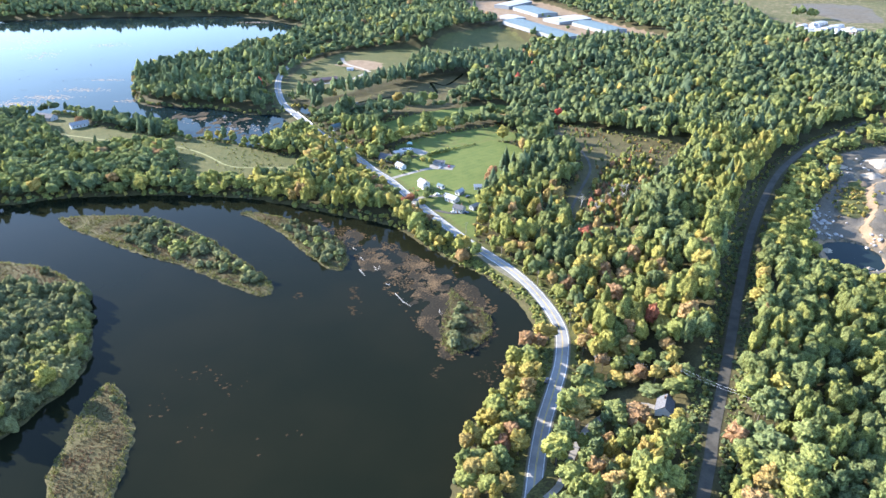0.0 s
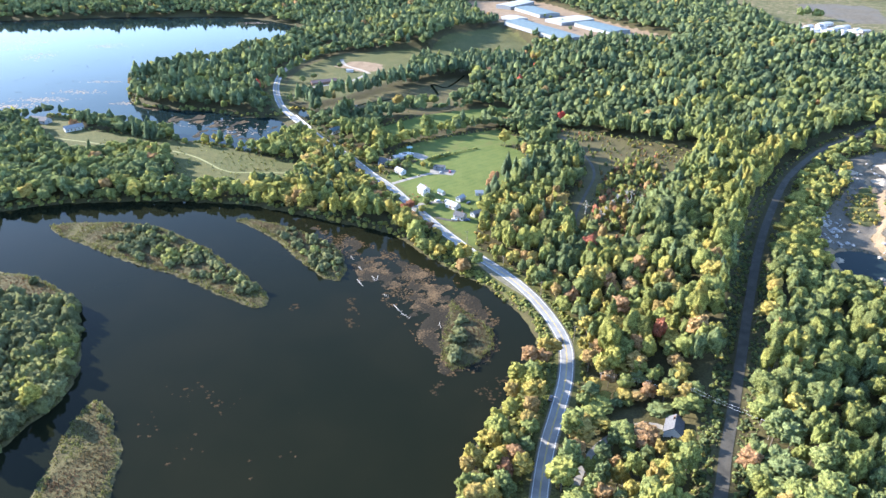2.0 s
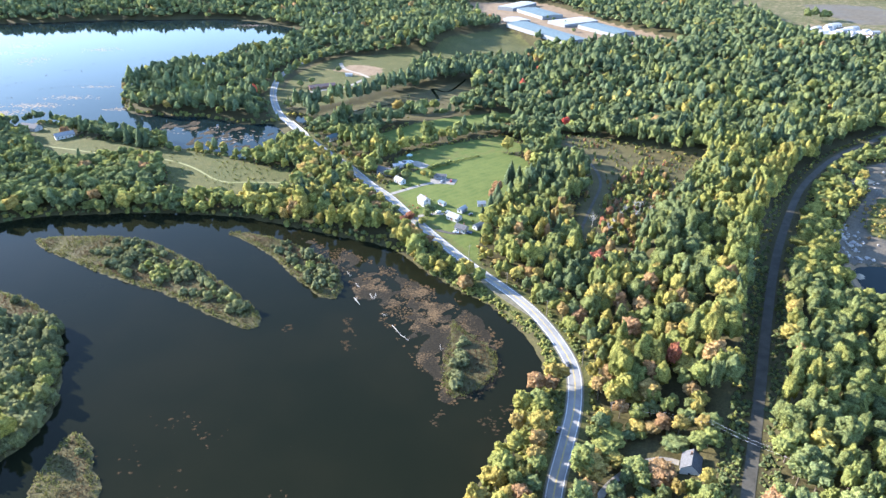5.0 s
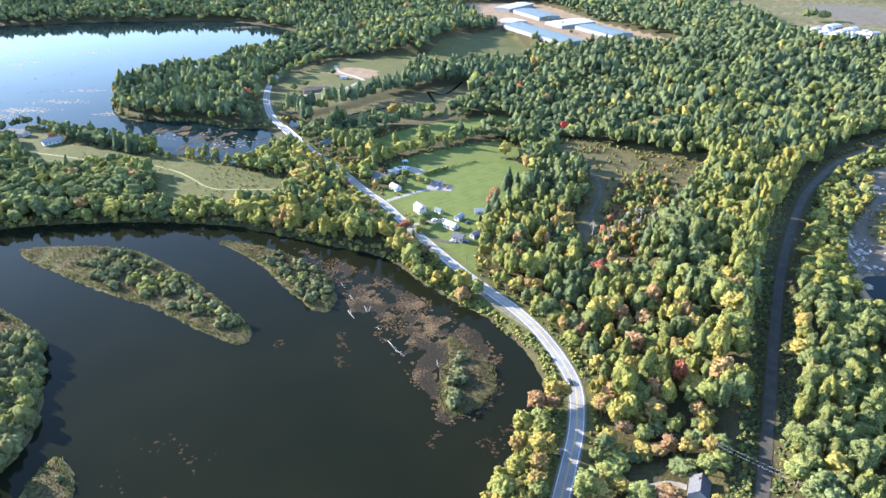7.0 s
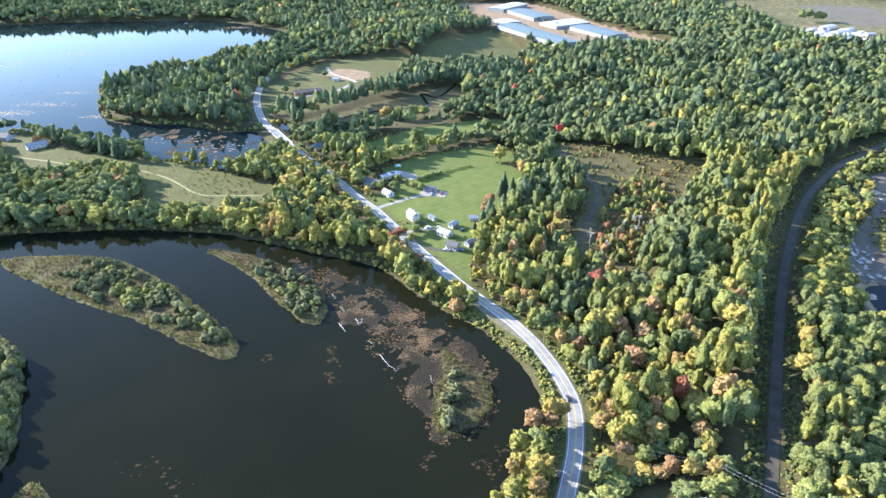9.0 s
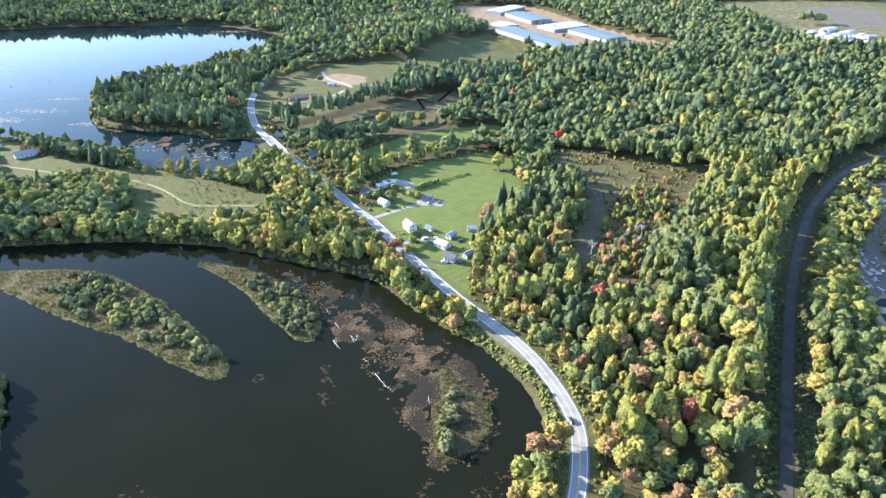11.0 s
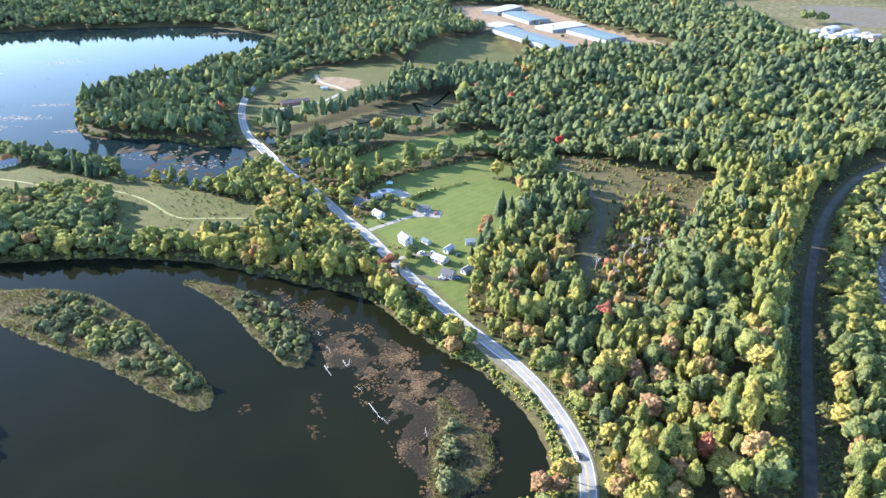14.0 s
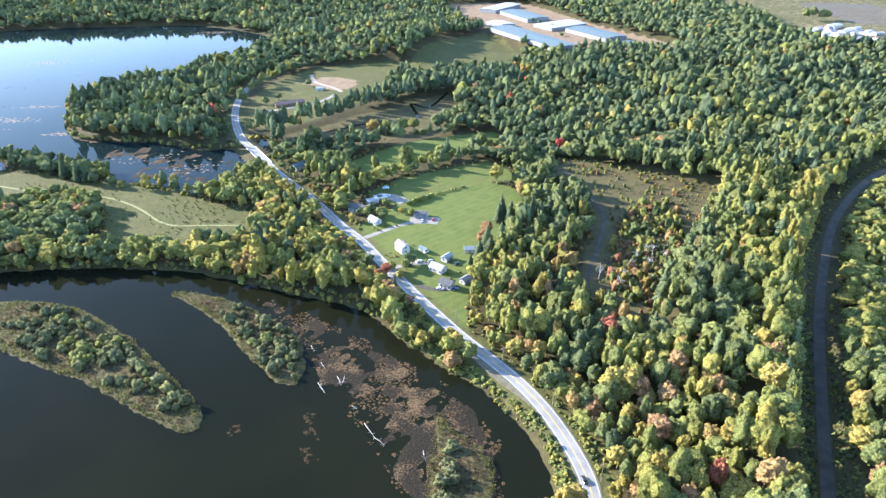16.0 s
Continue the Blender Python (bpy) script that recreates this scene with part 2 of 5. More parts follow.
FIELD_CREEK = [(-70, 653), (-44, 682), (-15, 706), (38, 727), (70, 732), (60, 697), (3, 664), (-46, 628), (-66, 634)]
MEADOW = [(-421, 684), (-391, 684), (-367, 652), (-321, 638), (-269, 622), (-226, 609), (-176, 583), (-132, 558), (-125, 534), (-135, 513), (-181, 508), (-219, 505), (-228, 533), (-250, 577), (-286, 594), (-322, 579), (-373, 607)]
BALLFIELD = [(-195, 811), (-192, 906), (-154, 988), (-106, 1008), (-39, 1029), (-27, 971), (-62, 858), (-100, 797), (-123, 766), (-159, 747), (-187, 775)]
BALL_GRASS = [(-126, 951), (-87, 981), (-43, 1017), (-53, 971), (-98, 928)]
MARSH = [(-136, 734), (-91, 773), (-74, 796), (-27, 831), (24, 871), (30, 811), (16, 773), (-2, 728), (-63, 715), (-96, 706), (-126, 702)]
TREE_ROW = [(-47, 614), (-27, 627), (-2, 643), (30, 663), (63, 685)]
CREEK = [(25, 878), (3, 823), (-16, 835), (-10, 782), (-50, 774), (-89, 751), (-122, 728)]
CLEARING = [(113, 644), (144, 635), (173, 613), (202, 585), (219, 568), (192, 524), (167, 484), (147, 453), (128, 423), (111, 399), (104, 414), (95, 427), (91, 441), (99, 478), (110, 512), (120, 551), (116, 582), (107, 609)]
FACTORY_YARD = [(39, 1419), (111, 1460), (201, 1423), (276, 1225), (351, 1073), (326, 1016), (257, 1048), (192, 1026), (94, 1221)]
OLD_FIELD = [(-5, 1074), (82, 1183), (129, 1114), (122, 993), (44, 951), (-20, 939)]
FAR_FIELD = [(525, 1428), (558, 1254), (543, 1067), (597, 1003), (668, 1060), (812, 1100), (960, 1300), (900, 1450), (690, 1480)]
TRACK = [(93, 434), (98, 453), (111, 487), (123, 518), (127, 538), (127, 559), (122, 601), (112, 622)]
LAY_BY = [(51, 345), (38, 362), (28, 377), (16, 399)]
POND = [(-165, 726), (-156, 729), (-147, 710), (-137, 680), (-142, 674), (-153, 692), (-163, 710)]
INLET = [(-340, 735), (-288, 723), (-239, 706), (-186, 691), (-166, 677), (-168, 626), (-194, 610), (-243, 626), (-274, 657)]


def curve_through(pts, closed=False, step=4.0):
    """A smooth line through control points, as an array of x, y."""
    p = np.array(pts, float)
    n = len(p)
    out = []
    for i in range(n if closed else n - 1):
        if closed:
            a, b, c, d = p[i - 1], p[i], p[(i + 1) % n], p[(i + 2) % n]
        else:
            b, c = p[i], p[i + 1]
            a, d = p[max(i - 1, 0)], p[min(i + 2, n - 1)]
        k = max(1, int(np.linalg.norm(c - b) / step))
        for s in np.arange(k)[:, None] / k:
            out.append(0.5 * (2 * b + (c - a) * s + (2 * a - 5 * b + 4 * c - d) * s**2 + (3 * b - a - 3 * c + d) * s**3))
    out = [np.ravel(q) for q in out]
    if not closed:
        out.append(p[-1])
    return np.array(out)


def line_distance(line, x, y, closed=False, reach=60.0):
    """Distance to a line, capped at reach; for a closed line positive inside and negative outside."""
    d = np.full(x.shape, reach)
    inside = np.zeros(x.shape, bool)
    lo, hi = line.min(0) - reach, line.max(0) + reach
    near = (x > lo[0]) & (x < hi[0]) & (y > lo[1]) & (y < hi[1])
    if not near.any():
        return -d if closed else d
    px, py = x[near], y[near]
    best, odd = np.full(px.shape, reach * reach), np.zeros(px.shape, bool)
    ends = np.roll(line, -1, 0) if closed else line[1:]
    for (ax, ay), (bx, by) in zip(line, ends):
        dx, dy = bx - ax, by - ay
        s = np.clip(((px - ax) * dx + (py - ay) * dy) / (dx * dx + dy * dy + 1e-9), 0, 1)
        best = np.minimum(best, (px - ax - s * dx) ** 2 + (py - ay - s * dy) ** 2)
        if closed and ay != by:
            odd ^= ((ay > py) != (by > py)) & (px < dx * (py - ay) / dy + ax)
    d[near] = np.sqrt(best)
    if closed:
        inside[near] = odd
        d = np.where(inside, d, -d)
    return d


LATTICE = np.random.RandomState(99).uniform(-1, 1, (256, 256))


def ripple(x, y, size, seed=0):
    """Smooth uneven field between about -1 and 1, with features of the given size."""
    total = np.zeros(x.shape)
    for k, gain in ((0, 1.0), (1, 0.5)):
        a = 0.7 + seed * 1.3 + k
        u = (x * math.cos(a) - y * math.sin(a)) / size * 2 * (2.1**k) + seed * 37.7
        v = (x * math.sin(a) + y * math.cos(a)) / size * 2 * (2.1**k) + seed * 17.3
        iu, iv = np.floor(u).astype(int), np.floor(v).astype(int)
        fu, fv = u - iu, v - iv
        fu, fv = fu * fu * (3 - 2 * fu), fv * fv * (3 - 2 * fv)
        g = [[LATTICE[(iu + p) % 256, (iv + q) % 256] for q in (0, 1)] for p in (0, 1)]
        total += gain * ((g[0][0] * (1 - fu) + g[1][0] * fu) * (1 - fv) + (g[0][1] * (1 - fu) + g[1][1] * fu) * fv)
    return total * 1.1


def step_up(v, lo, hi):
    s = np.clip((v - lo) / (hi - lo), 0, 1)
    return s * s * (3 - 2 * s)


AREAS = {k: curve_through(v, True, 5.0) for k, v in dict(river=RIVER_BANK, west=ISLAND_WEST, point=ISLAND_POINT, long=ISLAND_LONG, mid=ISLAND_MID, round=ISLAND_ROUND,
         mudflat=MUDFLAT, shallow=SHALLOW, lake=LAKE, pit=PIT, lawn=LAWN, field_north=FIELD_NORTH, field_creek=FIELD_CREEK, meadow=MEADOW, ballfield=BALLFIELD,
         ball_grass=BALL_GRASS, marsh=MARSH, clearing=CLEARING, yard=FACTORY_YARD, old_field=OLD_FIELD, far_field=FAR_FIELD, pond=POND, inlet=INLET,
         pit_bench=PIT_BENCH, pit_top=PIT_TOP, pit_knoll=PIT_KNOLL, pit_pond=PIT_POND, car_park=CAR_PARK, infield=INFIELD).items()}
LINES = {k: curve_through(v, False, 3.0) for k, v in dict(road=ROAD, drive=DRIVE, dirt=DIRT_ROAD, track=TRACK, pine_band=PINE_BAND).items()}
_d = np.gradient(LINES["dirt"], axis=0)
LINES["dirt_side"] = LINES["dirt"] + np.stack([-_d[:, 1], _d[:, 0]], 1) / np.linalg.norm(_d, axis=1)[:, None] * 6.0
ISLANDS = ("west", "point", "long", "mid", "round")


def survey(x, y):
    """Signed distances to every area and line of the plan, and the ground's height."""
    s = {k: line_distance(v, x, y, True) for k, v in AREAS.items()}
    s.update({k: line_distance(v, x, y) for k, v in LINES.items()})
    wob = 1.3 * ripple(x, y, 9, 1) + 0.8 * ripple(x, y, 4, 2)
    isle = np.max([s[k] for k in ISLANDS], 0) + 0.7 * wob
    land = np.maximum(-np.maximum.reduce([s["river"], s["lake"], s["pond"]]) + wob, isle)
    base = 2.6 + 9.5 * step_up(x - 0.06 * (y - 300), 62, 175) + (4.5 + 3.5 * step_up(y, 560, 760)) * ripple(x, y, 240, 3) * step_up(x, 40 + 40 * step_up(700 - y, 0, 100), 190) + 4.0 * np.exp(-((x - 165 - 0.28 * (y - 330)) / 38.0) ** 2) * step_up(y, 180, 300) * (1 - step_up(y, 650, 800))
    base = base + 60 * step_up(y - 0.15 * x, 1330, 1900) + 8 * step_up(y, 900, 1400) * step_up(x, -150, 100) + 7 * step_up(x, 250, 500)
    base = base + 24 * np.exp(-(((x + 45) / 62.0) ** 2 + ((y - 1150) / 105.0) ** 2))
    bank = np.where(land > 0, 0.30 * land, 0.22 * land)
    z = np.minimum(base, bank)
    z = np.where((isle > -2) & (isle > -np.maximum(s["river"], s["lake"])), np.minimum(bank, 0.75 + 0.25 * ripple(x, y, 11, 4)), z)
    for k, level in (("meadow", 2.8), ("lawn", 3.2), ("field_north", 3.6), ("marsh", 0.9), ("ballfield", 3.4), ("clearing", 7.0), ("yard", 13.0), ("far_field", 19.0)):
        f = step_up(s[k], -14, 2)
        z = z * (1 - f) + f * level
    f = step_up(s["pit"], -6, 14)
    rag = 1.6 * ripple(x, y, 13, 5)
    pit = 10.6 + 0.6 * ripple(x, y, 30, 6) + 0.35 * ripple(x, y, 9, 15) + 4.5 * step_up(s["pit_bench"] + rag, -1.5, 1.5) + 4.0 * step_up(s["pit_top"] + rag, -1.5, 1.5)
    pit = pit + 1.8 * step_up(s["pit_knoll"] + rag, -3, 4) + 3.0 * step_up(ripple(x, y, 42, 16), 0.45, 0.6) * (y > 480) - 2.6 * step_up(s["pit_pond"] + 0.5 * rag, -3, 2)
    z = z * (1 - f) + f * pit
    mats = np.clip(s["mudflat"] / 4, -1, 1)
    flat = 0.025 + 0.13 * ripple(x, y, 22, 7) + 0.10 * ripple(x, y, 7, 8) + 0.2 * (mats - 1)
    z = np.where((s["mudflat"] > -4) & (isle < 1) & (z < 0.12), np.maximum(z, flat), z)
    wet = -0.04 + 0.16 * ripple(x, y, 24, 12) + 0.14 * ripple(x, y, 8, 13) + 0.3 * (np.clip(s["inlet"] / 10, -1, 1) - 1)
    z = np.where((s["inlet"] > -8) & (z < 0.1), np.maximum(z, wet), z)
    f = step_up(s["shallow"], -4, 3)
    z = np.where(z < 0, np.maximum(z, -2 + 1.88 * f + 0.05 * ripple(x, y, 5, 9)), z)
    for k, level, inner, outer in (("road", 3.0, 6.5, 14), ("drive", 4.2, 3, 9), ("dirt", None, 4, 12)):
        f = 1 - step_up(s[k], inner, outer)
        if level is None:
            level = 11.0 + 2.0 * step_up(y, 250, 500)
        z = z * (1 - f) + f * level
    s["land"], s["isle"], s["z"] = land, isle, z
    s["x"], s["y"] = x, y
    return s


def heights(line):
    line = np.array(line, float)
    return survey(line[:, 0], line[:, 1])["z"]


def mesh_of(name, verts, faces, mat, tint=None, smooth=False, normals=None):
    """A mesh from arrays; tint is a value a vertex, normals a direction a vertex."""
    me = bpy.data.meshes.new(name)
    me.from_pydata(verts, [], faces)
    if mat is not None:
        me.materials.append(mat)
    if tint is not None:
        me.attributes.new("tint", "FLOAT", "POINT").data.foreach_set("value", np.asarray(tint, np.float32))
    if normals is not None:
        me.attributes.new("custom_normal", "FLOAT_VECTOR", "POINT").data.foreach_set("vector", np.asarray(normals, np.float32).ravel())
    if smooth:
        me.shade_smooth()
    return me


def part(name, bm, mat, parent=None, label=""):
    me = bpy.data.meshes.new(name)
    bm.to_mesh(me)
    bm.free()
    me.materials.append(mat)
    ob = new(name, me)
    if parent is not None:
        ob.parent = parent
    return tagged(ob, label)


# ---- ground and water ----
gx = np.concatenate([np.arange(-4500, -1200, 300), np.arange(-1200, -340, 12), np.arange(-340, 400, 3.2), np.arange(400, 820, 10), np.arange(820, 4501, 320)])
gy = np.concatenate([np.arange(-700, 140, 30), np.arange(140, 620, 3.2), np.arange(620, 1100, 6), np.arange(1100, 1900, 20), np.arange(1900, 4800, 300)])
GX, GY = np.meshgrid(gx, gy)
S = survey(GX.ravel(), GY.ravel())
nx, ny = len(gx), len(gy)
idx = np.arange(nx * ny).reshape(ny, nx)
quads = np.stack([idx[:-1, :-1], idx[:-1, 1:], idx[1:, 1:], idx[1:, :-1]], -1).reshape(-1, 4)
me = mesh_of("ground", np.stack([GX.ravel(), GY.ravel(), S["z"]], 1), quads, GROUND, smooth=True)


def cover(*names, soft=4.0):
    return np.max([np.clip(0.5 + S[k] / soft, 0, 1) for k in names], 0)


verge = np.clip(0.5 + (11 - S["road"]) / 4, 0, 1) * (S["land"] > 2)
shore = np.clip(1.2 - np.abs(S["land"]) / 4, 0, 1) * (S["isle"] < 0)
lawn_c = np.maximum(cover("lawn", "ball_grass", "field_creek", "field_north"), 0.5 * verge * (GY.ravel() > 400))
slope = np.hypot(*np.gradient(S["z"].reshape(ny, nx), gy, gx)).ravel()
scarp = cover("pit") * step_up(slope, 0.2, 0.5)
meadow_c = np.maximum.reduce([0.9 * cover("pit_knoll"), 0.75 * cover("ballfield"), 0.5 * verge, cover("meadow"), 0.42 * cover("field_north"), 0.7 * cover("far_field", "old_field"), 0.08 * cover("clearing")])
slopes = np.clip(0.5 + (24 - S["road"]) / 5, 0, 1) * (S["land"] > 1.5) * (S["land"] < 26) * (GY.ravel() > 190) * (GY.ravel() < 420)
meadow_c = np.maximum(meadow_c, 0.85 * slopes)
bare_c = np.maximum.reduce([cover("infield") * 0.85, 0.28 * cover("ballfield") * (1 - cover("ball_grass")), 0.8 * scarp, 0.42 * cover("far_field"), 0.10 * cover("clearing"), np.clip(0.5 + (5 - S["dirt"]) / 3, 0, 1) * 0.2, cover("yard") * 0.9, 0.8 * np.clip(2 - np.hypot(GX.ravel() - 605, GY.ravel() - 1098) / 48, 0, 1)])
gravel_c = np.maximum(cover("pit") * (1 - 0.9 * scarp) * (1 - 0.8 * cover("pit_knoll")), cover("car_park"))
reed_c = np.maximum.reduce([np.clip(0.5 + S["isle"] / 2, 0, 1), cover("marsh"), 0.75 * cover("clearing")])
mud_c = np.maximum.reduce([cover("inlet"), cover("mudflat") * (S["isle"] < 1.5), 0.3 * shore, cover("shallow")])
for key, cols in (("cover_a", (lawn_c, meadow_c, bare_c)), ("cover_b", (gravel_c, reed_c, mud_c))):
    at = me.attributes.new(key, "FLOAT_COLOR", "POINT")
    at.data.foreach_set("color", np.stack([*cols, np.ones_like(lawn_c)], 1).astype(np.float32).ravel())
tagged(new("ground", me), "valley ground of forest floor, fields and islands", "ground", kind="structure")


def water_sheet(name, y0, y1, mat, label):
    xs, ys = np.meshgrid(np.linspace(-4400, 4400, 12), np.linspace(y0, y1, 6))
    i = np.arange(72).reshape(6, 12)
    q = np.stack([i[:-1, :-1], i[:-1, 1:], i[1:, 1:], i[1:, :-1]], -1).reshape(-1, 4)
    tagged(new(name, mesh_of(name, np.stack([xs.ravel(), ys.ravel(), 0 * xs.ravel()], 1), q, mat)), label, "water", kind="structure")


water_sheet("water_river", -690, 535, WATER, "still dark brown river water between reedy islands")
water_sheet("water_lake", 535, 1500, LAKE_WATER, "calm blue lake water mirroring the sky")


# ---- roads ----
def ribbon(name, line, offsets, z, mat, thick=0.25):
    """A strip along a line between two offsets to its right, with sides."""
    d = np.gradient(line, axis=0)
    d /= np.linalg.norm(d, axis=1)[:, None]
    side = np.stack([d[:, 1], -d[:, 0]], 1)
    z = z if isinstance(z, np.ndarray) else np.full(len(line), float(z))
    rings = [np.c_[line + side * o, z + h] for o, h in ((offsets[0], -thick), (offsets[0], 0), (offsets[1], 0), (offsets[1], -thick))]
    v = np.stack(rings, 1).reshape(-1, 3)
    f = []
    for i in range(len(line) - 1):
        for k in range(3):
            a = 4 * i + k
            f.append((a, a + 1, a + 5, a + 4))
    return mesh_of(name, v, f, mat)


road_line = LINES["road"]
road = new("road", ribbon("road", road_line, (-3.55, 3.55), 3.22, ASPHALT))
tagged(road, "two-lane pale worn asphalt road with painted lines", "road", kind="structure")
for name, a, b, mat in (("edge_line", -3.15, -2.97, PAINT_WHITE), ("edge_line", 2.97, 3.15, PAINT_WHITE), ("centre_line", -0.28, -0.12, PAINT_YELLOW), ("centre_line", 0.12, 0.28, PAINT_YELLOW)):
    new(name, ribbon(name, road_line, (a, b), 3.245, mat, 0.02)).parent = road
for a, b in ((-4.3, -3.55), (3.55, 4.3)):
    new("shoulder", ribbon("shoulder", road_line, (a, b), 3.14, SHOULDER, 0.3)).parent = road
zd = heights(LINES["drive"])
tagged(new("driveway", ribbon("driveway", LINES["drive"], (-1.5, 1.5), zd + 0.12, DRIVEWAY)), "pale gravel driveway from the road to a house", "driveway", kind="structure")
zd = heights(LINES["dirt"])
tagged(new("dirt_road", ribbon("dirt_road", LINES["dirt"], (-2.5, 2.5), zd + 0.12, DIRT)), "straight grey dirt road through the forest", "road", kind="structure")
zd = heights(LINES["track"])
tagged(new("track", ribbon("track", LINES["track"], (-1.1, 1.1), zd + 0.12, DIRT)), "grey dirt track curving through the clearing", "track", kind="structure")

# ---- trees ----
def ico(level):
    bm = bmesh.new()
    bmesh.ops.create_icosphere(bm, subdivisions=level, radius=1.0)
    v = np.array([x.co[:] for x in bm.verts])
    f = np.array([[x.index for x in q.verts] for q in bm.faces])
    bm.free()
    return v, f


ICO = {k: ico(k) for k in (2, 3, 4)}


def cards(rng, centre, normal, size, squash=0.75):
    """Small leaf sprays: a folded pair of triangles each, facing roughly along normal."""
    n = len(centre)
    nrm = normal + rng.normal(0, 0.6, (n, 3))
    nrm /= np.linalg.norm(nrm, axis=1)[:, None]
    u = np.cross(nrm, rng.normal(0, 1, (n, 3)))
    u /= np.linalg.norm(u, axis=1)[:, None] + 1e-9
    w = np.cross(nrm, u)
    s = size * rng.uniform(0.65, 1.35, (n, 1))
    v = np.stack([centre + u * s, centre + w * s * squash + nrm * s * 0.2, centre - u * s, centre - w * s * squash - nrm * s * 0.15], 1).reshape(-1, 3)
    k = 4 * np.arange(n)[:, None]
    soft = normal * 0.35 + nrm * 0.8
    soft /= np.linalg.norm(soft, axis=1)[:, None]
    return v, np.concatenate([k + [0, 1, 2], k + [0, 2, 3]], 0), np.repeat(soft, 4, 0)


def join(pieces):
    vs, fs, ns, n = [], [], [], 0
    for v, f, nn in pieces:
        vs.append(v)
        fs.append(f + n)
        ns.append(nn)
        n += len(v)
    return np.concatenate(vs), np.concatenate(fs), np.concatenate(ns)


def broad_crown(rng, lobes, sprays, size, core=3, flat=1.0, spread=0.62, open_below=False, rough=0.09):
    """A rounded crown of radius 1 round the origin: a skin over many lobes and small clumps, with leaf sprays standing out of it."""
    az = rng.rand(lobes) * 6.283 + np.arange(lobes) * 2.4
    up = rng.uniform(-0.55, 1.0, lobes)
    ring = np.sqrt(np.maximum(0, 1 - np.minimum(up, 0.98) ** 2))
    c = np.stack([np.cos(az) * ring * spread, np.sin(az) * ring * spread, up * spread * flat], 1) * rng.uniform(0.80, 1.25, (lobes, 1))
    r = rng.uniform(0.17, 0.36, lobes)
    knobs = rng.normal(0, 1, (150, 3))
    knobs /= np.linalg.norm(knobs, axis=1)[:, None]
    high = rng.uniform(0.03, 0.16, 150)

    def reach(d):
        b = d @ c.T
        disc = b * b - ((c * c).sum(1) - r * r)
        far = np.where(disc > 0, b + np.sqrt(np.maximum(disc, 0)), 0)
        far = np.maximum(far.max(1), 0.55)
        near = np.clip(1 - np.arccos(np.clip(d @ knobs.T, -1, 1)) / 0.19, 0, 1)
        return far * (0.93 + (np.sqrt(near) * high).max(1))

    v, f = ICO[core]
    skin = v * (reach(v) * (1 + rng.normal(0, rough, len(v))))[:, None]
    if open_below:
        f = f[v[f].mean(1)[:, 2] > -0.5]
    face = np.cross(skin[f[:, 1]] - skin[f[:, 0]], skin[f[:, 2]] - skin[f[:, 0]])
    nn = v * 1e-4
    for k in range(3):
        np.add.at(nn, f[:, k], face)
    nn /= np.linalg.norm(nn, axis=1)[:, None] + 1e-9
    nn = nn + rng.normal(0, 0.38, nn.shape)
    nn /= np.linalg.norm(nn, axis=1)[:, None]
    d = rng.normal(0, 1, (sprays, 3)) + [0, 0, 0.45]
    d /= np.linalg.norm(d, axis=1)[:, None]
    at = d * (reach(d) * rng.uniform(0.93, 1.07, sprays))[:, None]
    return join([(skin, f, nn), cards(rng, at, d, size)])


